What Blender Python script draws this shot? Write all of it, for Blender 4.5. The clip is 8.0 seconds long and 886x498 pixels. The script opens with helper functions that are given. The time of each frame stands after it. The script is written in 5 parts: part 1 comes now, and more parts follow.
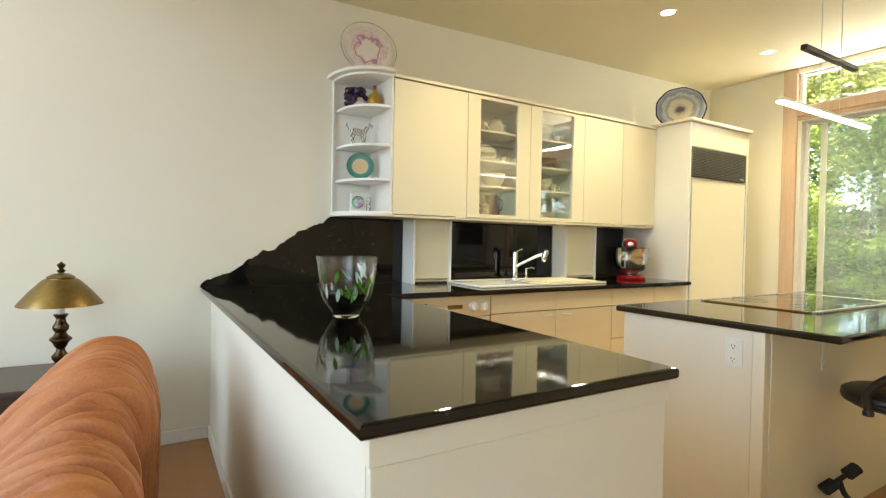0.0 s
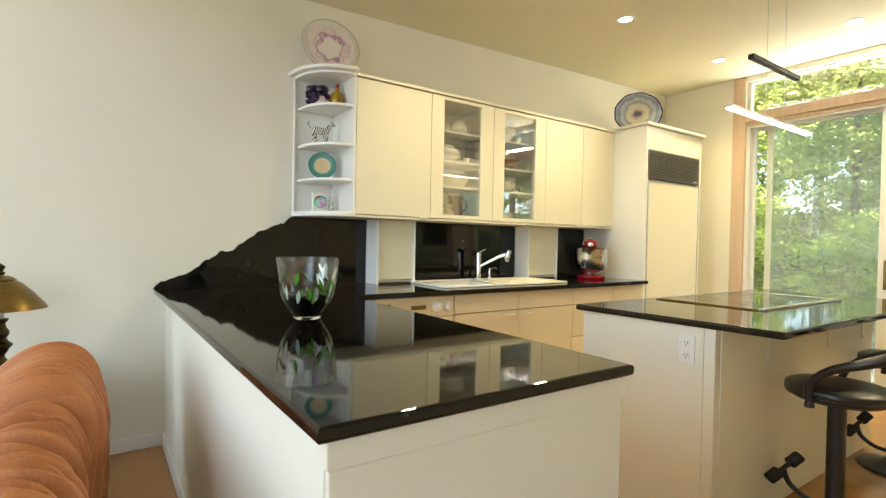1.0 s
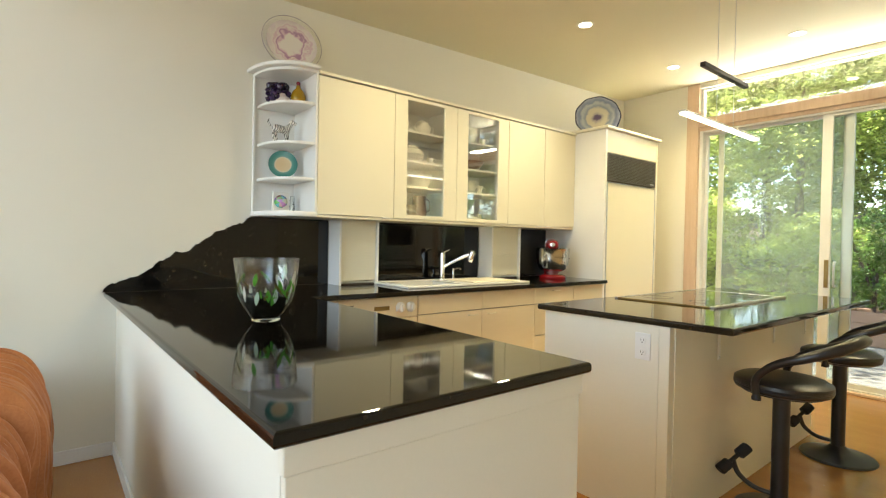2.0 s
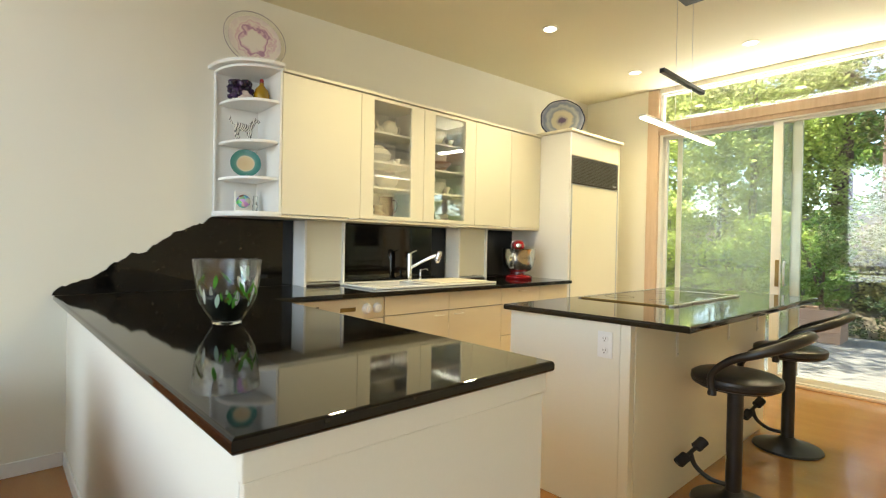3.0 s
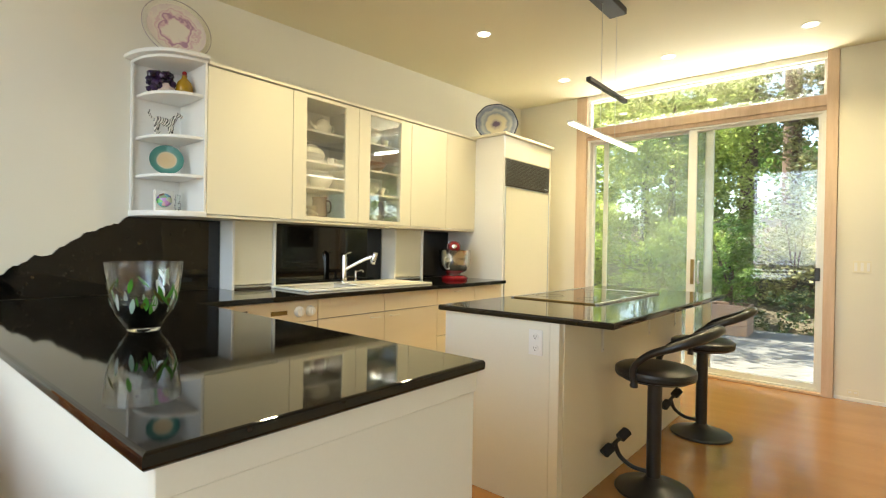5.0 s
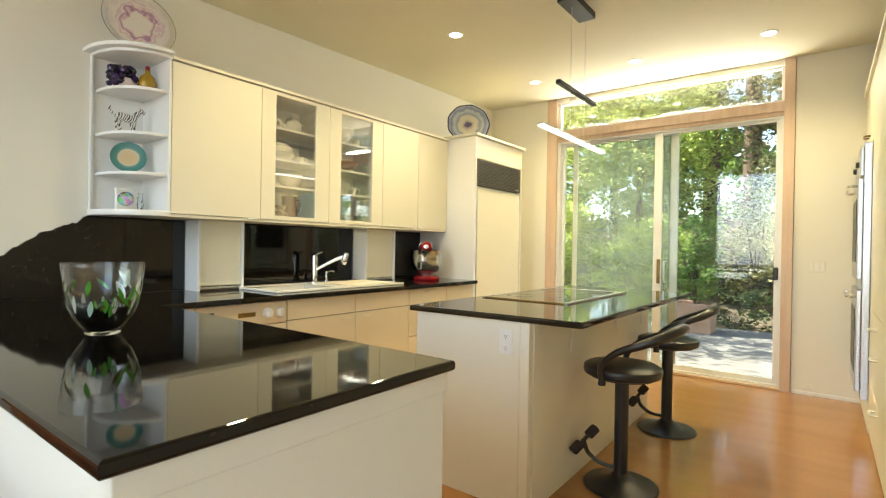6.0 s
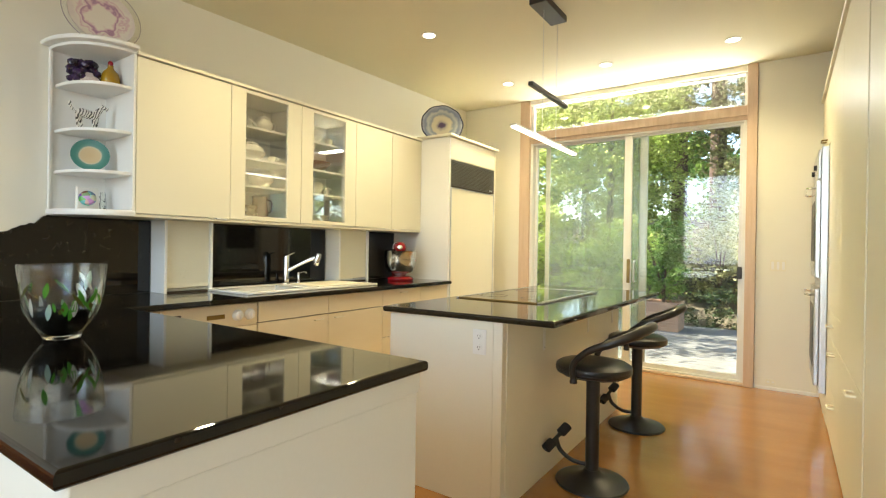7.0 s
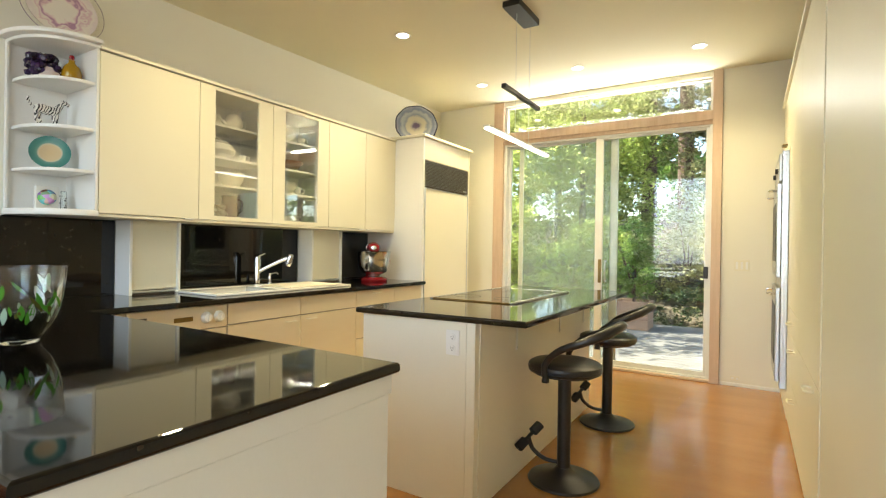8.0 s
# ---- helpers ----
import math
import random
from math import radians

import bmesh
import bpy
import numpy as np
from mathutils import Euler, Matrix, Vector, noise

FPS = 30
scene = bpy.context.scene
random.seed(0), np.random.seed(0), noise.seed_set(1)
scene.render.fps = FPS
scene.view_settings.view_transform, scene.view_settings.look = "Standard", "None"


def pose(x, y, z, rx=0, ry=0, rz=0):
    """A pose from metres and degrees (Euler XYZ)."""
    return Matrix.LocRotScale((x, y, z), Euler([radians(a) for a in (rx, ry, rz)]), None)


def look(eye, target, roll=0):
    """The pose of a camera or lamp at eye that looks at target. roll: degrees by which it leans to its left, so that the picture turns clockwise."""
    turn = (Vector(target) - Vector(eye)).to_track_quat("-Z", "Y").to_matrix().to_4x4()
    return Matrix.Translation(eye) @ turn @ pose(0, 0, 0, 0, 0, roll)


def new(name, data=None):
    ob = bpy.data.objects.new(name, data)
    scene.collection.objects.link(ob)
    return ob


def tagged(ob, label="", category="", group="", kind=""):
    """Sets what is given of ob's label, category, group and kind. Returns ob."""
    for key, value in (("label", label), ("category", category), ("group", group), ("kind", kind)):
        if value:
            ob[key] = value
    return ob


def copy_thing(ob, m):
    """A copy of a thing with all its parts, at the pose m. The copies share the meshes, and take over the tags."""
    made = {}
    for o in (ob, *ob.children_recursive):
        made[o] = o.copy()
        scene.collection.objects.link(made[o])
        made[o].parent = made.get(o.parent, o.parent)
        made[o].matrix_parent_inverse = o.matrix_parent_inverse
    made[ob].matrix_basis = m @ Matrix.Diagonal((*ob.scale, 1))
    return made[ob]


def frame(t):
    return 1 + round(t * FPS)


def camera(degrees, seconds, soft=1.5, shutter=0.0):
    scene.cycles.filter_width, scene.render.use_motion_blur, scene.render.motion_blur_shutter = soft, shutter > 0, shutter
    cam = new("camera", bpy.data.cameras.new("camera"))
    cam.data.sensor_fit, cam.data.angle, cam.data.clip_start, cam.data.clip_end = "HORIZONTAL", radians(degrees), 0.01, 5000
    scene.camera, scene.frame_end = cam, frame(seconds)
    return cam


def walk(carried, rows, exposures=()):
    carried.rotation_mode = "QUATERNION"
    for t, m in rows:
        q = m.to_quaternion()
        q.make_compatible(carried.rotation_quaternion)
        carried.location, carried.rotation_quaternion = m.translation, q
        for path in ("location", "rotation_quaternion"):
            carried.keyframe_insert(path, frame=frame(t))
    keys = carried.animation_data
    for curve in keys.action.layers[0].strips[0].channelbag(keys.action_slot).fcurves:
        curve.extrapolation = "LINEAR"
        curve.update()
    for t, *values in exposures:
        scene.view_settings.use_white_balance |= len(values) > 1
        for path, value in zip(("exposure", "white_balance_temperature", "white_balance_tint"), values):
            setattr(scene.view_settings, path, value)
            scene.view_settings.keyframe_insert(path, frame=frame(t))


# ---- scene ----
cam = camera(83.3, 8.0, soft=1.2)

# camera and its walk: seconds, eye, target, lean
PATH = [
    (0, (3.349, -0.313, 1.237), (1.628, 0.705, 1.203), 1.1),
    (0.5, (3.351, -0.309, 1.238), (1.667, 0.77, 1.204), 1.1),
    (1, (3.355, -0.305, 1.238), (1.709, 0.831, 1.208), 1.1),
    (1.5, (3.357, -0.3, 1.238), (1.753, 0.893, 1.21), 1.1),
    (3, (3.365, -0.289, 1.238), (1.885, 1.057, 1.218), 1.1),
    (3.5, (3.366, -0.286, 1.239), (1.927, 1.103, 1.22), 1.1),
    (4, (3.371, -0.282, 1.239), (1.976, 1.151, 1.222), 1.1),
    (4.5, (3.374, -0.279, 1.238), (2.027, 1.2, 1.225), 1.0),
    (6, (3.382, -0.271, 1.24), (2.166, 1.316, 1.231), 1.0),
    (6.5, (3.383, -0.268, 1.239), (2.211, 1.352, 1.233), 0.9),
    (7, (3.385, -0.266, 1.239), (2.251, 1.382, 1.234), 0.9),
    (7.5, (3.392, -0.264, 1.24), (2.295, 1.409, 1.236), 0.9),
    (8, (3.393, -0.263, 1.243), (2.343, 1.44, 1.24), 0.9),
]
walk(cam, [(t, look(eye, target, roll)) for t, eye, target, roll in PATH], exposures=[(0.0, 2.4)])

# ---- world, sun, large lights ----
SUN_DIR = Vector((0.50, 0.10, -0.85)).normalized()
world = bpy.data.worlds.new("sky")
scene.world = world
world.use_nodes = True
wn = world.node_tree
wn.nodes.clear()
sky = wn.nodes.new("ShaderNodeTexSky")
sky.sky_type, sky.sun_disc = "NISHITA", False
sky.sun_elevation = math.asin(-SUN_DIR.z)
sky.sun_rotation = math.atan2(-SUN_DIR.x, -SUN_DIR.y)
wbg = wn.nodes.new("ShaderNodeBackground")
wbg.inputs["Strength"].default_value = 0.15
wout = wn.nodes.new("ShaderNodeOutputWorld")
wn.links.new(sky.outputs[0], wbg.inputs[0])
wn.links.new(wbg.outputs[0], wout.inputs[0])


def lamp(name, kind, energy, color, m, **kw):
    d = bpy.data.lights.new(name, kind)
    d.energy, d.color = energy, color
    if kind == "AREA":
        d.shape, d.size, d.size_y = "RECTANGLE", kw["w"], kw["h"]
    if kind == "SPOT":
        d.spot_size, d.spot_blend, d.shadow_soft_size = radians(kw["cone"]), 1.0, kw["r"]
    if kind == "SUN":
        d.angle = radians(0.5)
    ob = new(name, d)
    ob.matrix_world = m
    return ob


CEIL = 2.985          # ceiling height at the wall with the sliding door


def zc(y):
    """The ceiling rises gently towards the sliding door."""
    return 2.838 + 0.0275 * y


YF = 5.13            # inner face of the wall with the sliding door
XP = 3.64            # front of the tall pantry cabinets
lamp("sun", "SUN", 5.0, (1.0, 0.93, 0.82), look((0, 0, 0), SUN_DIR))
# daylight in the living room's south opening and in the clerestory
lamp("living_window_daylight", "AREA", 29, (0.83, 0.935, 1.0), look((2.4, -4.95, 3.05), (2.4, 0, 3.0)), w=2.8, h=4.3)
# fill lamp added from the side; no window is seen there
lamp("side_fill_light", "AREA", 5.0, (0.86, 0.94, 1.0), look((5.92, -2.6, 1.6), (0, -1.2, 1.2)), w=2.6, h=2.2)
lamp("clerestory_daylight", "AREA", 6, (1.0, 0.98, 0.86), look((1.99, 5.28, 2.66), (1.99, 4.73, 2.96)), w=2.0, h=0.07)
# the last two have no fitting: unseen spots added to brighten the cabinets
DOWNLIGHTS_AND_FILL = [(1.04, 2.90), (0.98, 4.38), (1.99, 4.37), (3.01, 4.36), (1.0, 1.56), (2.0, 1.56)]
for dx, dy in DOWNLIGHTS_AND_FILL:
    lamp("downlight_and_fill_beam", "SPOT", 18.5 if dy > 2 else 12.0, (1.0, 0.84, 0.47), look((dx, dy, zc(dy) - 0.03), (dx, dy, 0)), cone=138, r=0.05)

# ---- materials ----


def mat(name, a, b=None, rough=0.5, metal=0.0, scale=6.0, fine=60.0, bump=0.05, stretch=(1, 1, 1), coat=0.0, rvar=0.08, spec=0.5, mixfine=0.35, island=0.0):
    """Two colours blended by broad and fine noise, with fine relief and uneven gloss."""
    m = bpy.data.materials.new(name)
    m.use_nodes = True
    t = m.node_tree
    p = t.nodes["Principled BSDF"]
    b = b or tuple(c * 0.88 for c in a)
    tc = t.nodes.new("ShaderNodeTexCoord")
    mp = t.nodes.new("ShaderNodeMapping")
    mp.inputs["Scale"].default_value = stretch
    t.links.new(tc.outputs["Object"], mp.inputs["Vector"])
    n1, n2 = t.nodes.new("ShaderNodeTexNoise"), t.nodes.new("ShaderNodeTexNoise")
    n1.inputs["Scale"].default_value, n2.inputs["Scale"].default_value = scale, fine
    n1.inputs["Detail"].default_value, n2.inputs["Detail"].default_value = 3, 4
    for n in (n1, n2):
        t.links.new(mp.outputs[0], n.inputs["Vector"])
    mx = t.nodes.new("ShaderNodeMix")
    mx.data_type = "FLOAT"
    mx.inputs[0].default_value = mixfine
    t.links.new(n1.outputs["Fac"], mx.inputs[2])
    t.links.new(n2.outputs["Fac"], mx.inputs[3])
    rp = t.nodes.new("ShaderNodeValToRGB")
    rp.color_ramp.elements[0].position, rp.color_ramp.elements[1].position = 0.35, 0.65
    rp.color_ramp.elements[0].color, rp.color_ramp.elements[1].color = (*b, 1), (*a, 1)
    t.links.new(mx.outputs[0], rp.inputs[0])
    col = rp.outputs[0]
    if island:
        geo, hs = t.nodes.new("ShaderNodeNewGeometry"), t.nodes.new("ShaderNodeHueSaturation")
        mr = t.nodes.new("ShaderNodeMapRange")
        mr.inputs[3].default_value, mr.inputs[4].default_value = 1 - island, 1 + island
        t.links.new(geo.outputs["Random Per Island"], mr.inputs[0])
        t.links.new(mr.outputs[0], hs.inputs["Value"])
        t.links.new(col, hs.inputs["Color"])
        col = hs.outputs[0]
    t.links.new(col, p.inputs["Base Color"])
    rr = t.nodes.new("ShaderNodeMapRange")
    rr.inputs[3].default_value, rr.inputs[4].default_value = max(0.02, rough - rvar), min(1, rough + rvar)
    t.links.new(n2.outputs["Fac"], rr.inputs[0])
    t.links.new(rr.outputs[0], p.inputs["Roughness"])
    p.inputs["Metallic"].default_value = metal
    p.inputs["Coat Weight"].default_value = coat
    p.inputs["Coat Roughness"].default_value = 0.06
    p.inputs["Specular IOR Level"].default_value = spec
    if bump:
        bp = t.nodes.new("ShaderNodeBump")
        bp.inputs["Strength"].default_value, bp.inputs["Distance"].default_value = bump, 0.004
        t.links.new(mx.outputs[0], bp.inputs["Height"])
        t.links.new(bp.outputs[0], p.inputs["Normal"])
    return m


def glow(name, color, strength):
    m = bpy.data.materials.new(name)
    m.use_nodes = True
    p = m.node_tree.nodes["Principled BSDF"]
    p.inputs["Base Color"].default_value = (*color, 1)
    p.inputs["Emission Color"].default_value = (*color, 1)
    p.inputs["Emission Strength"].default_value = strength
    return m


def glass(name, tint=(1, 1, 1), rough=0.0, ior=1.45):
    """Clear glass for solid objects."""
    m = bpy.data.materials.new(name)
    m.use_nodes = True
    p = m.node_tree.nodes["Principled BSDF"]
    p.inputs["Base Color"].default_value = (*tint, 1)
    p.inputs["Transmission Weight"].default_value = 1.0
    p.inputs["Roughness"].default_value = rough
    p.inputs["IOR"].default_value = ior
    return m


def pane_glass(name, tint=(0.96, 1.0, 0.97), gain=1.0):
    """Thin window glass: straight view through, with a mirror film by Fresnel."""
    m = bpy.data.materials.new(name)
    m.use_nodes = True
    t = m.node_tree
    t.nodes.clear()
    out, mix = t.nodes.new("ShaderNodeOutputMaterial"), t.nodes.new("ShaderNodeMixShader")
    tr, gl = t.nodes.new("ShaderNodeBsdfTransparent"), t.nodes.new("ShaderNodeBsdfGlossy")
    lw, pw_, mu = t.nodes.new("ShaderNodeLayerWeight"), t.nodes.new("ShaderNodeMath"), t.nodes.new("ShaderNodeMath")
    tr.inputs[0].default_value = (*tint, 1)
    gl.inputs["Roughness"].default_value = 0.0
    lw.inputs["Blend"].default_value = 0.5
    pw_.operation, pw_.inputs[1].default_value = "POWER", 5.0
    mu.operation, mu.use_clamp = "MULTIPLY_ADD", True
    mu.inputs[1].default_value, mu.inputs[2].default_value = 0.96, 0.04 * gain
    t.links.new(lw.outputs["Facing"], pw_.inputs[0])
    t.links.new(pw_.outputs[0], mu.inputs[0])
    t.links.new(mu.outputs[0], mix.inputs[0])
    t.links.new(tr.outputs[0], mix.inputs[1])
    t.links.new(gl.outputs[0], mix.inputs[2])
    t.links.new(mix.outputs[0], out.inputs[0])
    return m


def granite(name):
    """Polished near-black granite with fine bronze flecks."""
    m = bpy.data.materials.new(name)
    m.use_nodes = True
    t = m.node_tree
    p = t.nodes["Principled BSDF"]
    tc = t.nodes.new("ShaderNodeTexCoord")
    v, n = t.nodes.new("ShaderNodeTexVoronoi"), t.nodes.new("ShaderNodeTexNoise")
    v.inputs["Scale"].default_value, n.inputs["Scale"].default_value = 120, 26
    n.inputs["Detail"].default_value = 6
    t.links.new(tc.outputs["Object"], v.inputs["Vector"])
    t.links.new(tc.outputs["Object"], n.inputs["Vector"])
    mu = t.nodes.new("ShaderNodeMath")
    mu.operation = "MULTIPLY"
    sep = t.nodes.new("ShaderNodeSeparateColor")
    t.links.new(v.outputs["Color"], sep.inputs[0])
    t.links.new(sep.outputs[0], mu.inputs[0])
    t.links.new(n.outputs["Fac"], mu.inputs[1])
    rp = t.nodes.new("ShaderNodeValToRGB")
    e = rp.color_ramp.elements
    e[0].position, e[0].color = 0.30, (0.003, 0.003, 0.003, 1)
    e[1].position, e[1].color = 0.64, (0.022, 0.015, 0.009, 1)
    t.links.new(mu.outputs[0], rp.inputs[0])
    t.links.new(rp.outputs[0], p.inputs["Base Color"])
    p.inputs["Roughness"].default_value = 0.045
    p.inputs["IOR"].default_value = 1.46
    return m


CREAM = mat("cream_wall_paint", (0.81, 0.785, 0.68), (0.79, 0.76, 0.65), 0.75, scale=1.3, fine=220, bump=0.06)
CEILING = mat("warm_ceiling_paint", (0.78, 0.735, 0.555), (0.76, 0.715, 0.53), 0.85, scale=0.9, fine=180, bump=0.05)
LAMINATE = mat("cream_laminate", (0.80, 0.755, 0.60), (0.785, 0.738, 0.58), 0.42, scale=1.2, fine=240, bump=0.004, rvar=0.03, mixfine=0.15)
LAMINATE_LOW = mat("tan_laminate", (0.77, 0.68, 0.49), (0.74, 0.645, 0.455), 0.3, scale=2, fine=160, bump=0.006, stretch=(1, 1, 6), mixfine=0.2)
WHITE = mat("white_cabinet_paint", (0.83, 0.82, 0.78), (0.80, 0.79, 0.75), 0.32, scale=2, fine=120, bump=0.015)
PANEL = mat("ivory_panel", (0.79, 0.755, 0.63), (0.765, 0.73, 0.60), 0.42, scale=1.2, fine=110, bump=0.03)
# dark brown that paints shade into gaps and behind cabinet fronts
SHADOW_GAP = mat("gap_shade", (0.10, 0.08, 0.055), rough=0.8)
GRANITE = granite("black_granite")
FLOOR = mat("honey_maple_floor", (0.40, 0.185, 0.052), (0.345, 0.152, 0.041), 0.24, scale=1.6, fine=46, bump=0.012, stretch=(0.8, 4, 1), coat=0.35, rvar=0.07)
WOOD = mat("pale_fir_frame", (0.66, 0.50, 0.37), (0.57, 0.41, 0.29), 0.5, scale=3, fine=30, bump=0.08, stretch=(9, 9, 0.7))
ALU = mat("brushed_aluminium", (0.66, 0.67, 0.66), (0.58, 0.59, 0.58), 0.35, 0.9, scale=8, fine=160, bump=0.02)
WHITE_ALU = mat("white_aluminium", (0.76, 0.76, 0.73), (0.70, 0.70, 0.67), 0.4, 0.1, scale=5, fine=120, bump=0.02)
CHROME = mat("chrome", (0.82, 0.82, 0.82), (0.78, 0.78, 0.78), 0.08, 1.0, rvar=0.03, bump=0)
STEEL = mat("stainless_steel", (0.62, 0.63, 0.64), (0.55, 0.56, 0.57), 0.28, 1.0, stretch=(1, 1, 20), bump=0.02)
BLACK = mat("black_powder_coat", (0.018, 0.017, 0.016), (0.012, 0.011, 0.010), 0.38, scale=9, fine=150, bump=0.04)
VINYL = mat("black_vinyl", (0.022, 0.019, 0.016), (0.013, 0.011, 0.010), 0.33, scale=5, fine=90, bump=0.12)
RUBBER = mat("black_foam_rubber", (0.02, 0.019, 0.018), rough=0.8, bump=0.2)
PORCELAIN = mat("white_porcelain", (0.84, 0.82, 0.76), (0.81, 0.79, 0.72), 0.12, scale=4, fine=70, bump=0.0, rvar=0.03)
BRASS = mat("aged_brass", (0.34, 0.24, 0.09), (0.22, 0.15, 0.055), 0.34, 1.0, scale=7, fine=60, bump=0.06, rvar=0.12)
DARK_BRASS = mat("dark_bronze", (0.13, 0.09, 0.045), (0.07, 0.05, 0.03), 0.3, 1.0, scale=12, fine=80, bump=0.08)
LEATHER = mat("cognac_leather", (0.56, 0.235, 0.095), (0.41, 0.145, 0.052), 0.48, scale=5, fine=130, bump=0.08, rvar=0.08, spec=0.35)
DARK_WOOD = mat("dark_walnut", (0.075, 0.045, 0.03), (0.045, 0.027, 0.02), 0.3, scale=4, fine=50, bump=0.04, stretch=(2, 9, 9))
GRILLE = mat("grey_grille", (0.20, 0.19, 0.16), (0.15, 0.14, 0.12), 0.45, 0.5)
DECK = mat("weathered_deck", (0.165, 0.16, 0.15), (0.10, 0.097, 0.09), 0.8, scale=3, fine=30, bump=0.2, stretch=(0.8, 8, 8), island=0.15)
SOIL = mat("forest_soil", (0.10, 0.08, 0.05), (0.05, 0.04, 0.025), 0.95, scale=1, fine=9, bump=0.6)
BARK = mat("redwood_bark", (0.16, 0.10, 0.075), (0.07, 0.045, 0.035), 0.9, scale=3, fine=22, bump=0.8, stretch=(6, 6, 0.8))


def leafmat(name, a, b, thin=0.45):
    """Leaf colour with light passing through the blade."""
    m = mat(name, a, b, 0.45, scale=1.1, fine=8, bump=0, island=0.45)
    t = m.node_tree
    p, out = t.nodes["Principled BSDF"], t.nodes["Material Output"]
    tl, mx = t.nodes.new("ShaderNodeBsdfTranslucent"), t.nodes.new("ShaderNodeMixShader")
    t.links.new(p.inputs["Base Color"].links[0].from_socket, tl.inputs["Color"])
    mx.inputs[0].default_value = thin
    t.links.new(p.outputs[0], mx.inputs[1])
    t.links.new(tl.outputs[0], mx.inputs[2])
    t.links.new(mx.outputs[0], out.inputs["Surface"])
    return m


LEAF_BRIGHT = leafmat("bright_leaves", (0.52, 0.58, 0.19), (0.33, 0.43, 0.11), 0.8)
LEAF_MID = leafmat("mid_green_leaves", (0.24, 0.34, 0.08), (0.12, 0.22, 0.05))
LEAF_DARK = leafmat("dark_conifer_needles", (0.10, 0.14, 0.05), (0.05, 0.08, 0.03), 0.35)
LEAF_OLIVE = leafmat("olive_shrub_leaves", (0.42, 0.40, 0.19), (0.24, 0.24, 0.10), 0.45)
DOOR_GLASS = pane_glass("door_glass", (0.95, 0.97, 0.93), 1.1)
CABINET_GLASS = pane_glass("cabinet_glass", (0.985, 0.985, 0.97), 5.0)
CLERESTORY_GLASS = pane_glass("clerestory_glass", (0.90, 0.91, 0.88), 5.0)
THIN_CLEAR = pane_glass("thin_clear_glass", (1.0, 1.0, 1.0), 1.2)
GLOW_WARM = glow("lit_downlight", (1.0, 0.88, 0.66), 3)
GLOW_STRIP = glow("lit_strip", (1.0, 0.93, 0.74), 1.2)

# insect screen whose pale green tint also lays haze over the left leaf
SCREEN = bpy.data.materials.new("screen_mesh_and_haze")
SCREEN.use_nodes = True
_t = SCREEN.node_tree
_t.nodes.clear()
_o, _m, _m2 = _t.nodes.new("ShaderNodeOutputMaterial"), _t.nodes.new("ShaderNodeMixShader"), _t.nodes.new("ShaderNodeMixShader")
_a, _b, _c = _t.nodes.new("ShaderNodeBsdfTransparent"), _t.nodes.new("ShaderNodeBsdfTranslucent"), _t.nodes.new("ShaderNodeBsdfDiffuse")
_b.inputs[0].default_value = _c.inputs[0].default_value = (0.80, 0.87, 0.74, 1)
_m.inputs[0].default_value, _m2.inputs[0].default_value = 0.22, 0.30
_t.links.new(_b.outputs[0], _m2.inputs[1])
_t.links.new(_c.outputs[0], _m2.inputs[2])
_t.links.new(_a.outputs[0], _m.inputs[1])
_t.links.new(_m2.outputs[0], _m.inputs[2])
_t.links.new(_m.outputs[0], _o.inputs[0])

# ---- building helpers ----
ORIGIN = {}


def thing(name, at, label, category, group=""):
    """An Empty at the base of a thing; its parts are built in world places and hung under it."""
    ob = new(name)
    ob.location = at
    ob.empty_display_size = 0.1
    ORIGIN[ob] = Vector(at)
    return tagged(ob, label, category, group)


def part(name, bm, material, parent=None, label="", smooth=False):
    """Links a bmesh as one mesh object, under a thing or a part."""
    base = ORIGIN[parent] if parent else Vector()
    for v in bm.verts:
        v.co -= base
    me = bpy.data.meshes.new(name)
    if smooth:
        for f in bm.faces:
            f.smooth = True
        for e in bm.edges:
            if len(e.link_faces) == 2 and e.calc_face_angle() > 0.7:
                e.smooth = False
    bm.to_mesh(me)
    bm.free()
    me.materials.append(material)
    ob = new(name, me)
    ORIGIN[ob] = base
    if parent:
        ob.parent = parent
    return tagged(ob, label)


def structure(name, bm, material, label, category, smooth=False):
    return tagged(part(name, bm, material, None, "", smooth), label, category, "", "structure")


def box(x0, x1, y0, y1, z0, z1, bev=0.0, seg=2, bm=None):
    bm = bm or bmesh.new()
    r = bmesh.ops.create_cube(bm, size=1)
    vs = r["verts"]
    for v in vs:
        v.co = Vector(((x0 + x1) / 2 + v.co.x * (x1 - x0), (y0 + y1) / 2 + v.co.y * (y1 - y0), (z0 + z1) / 2 + v.co.z * (z1 - z0)))
    if bev:
        es = list({e for v in vs for e in v.link_edges})
        bmesh.ops.bevel(bm, geom=es, offset=bev, segments=seg, profile=0.5, affect="EDGES")
    return bm


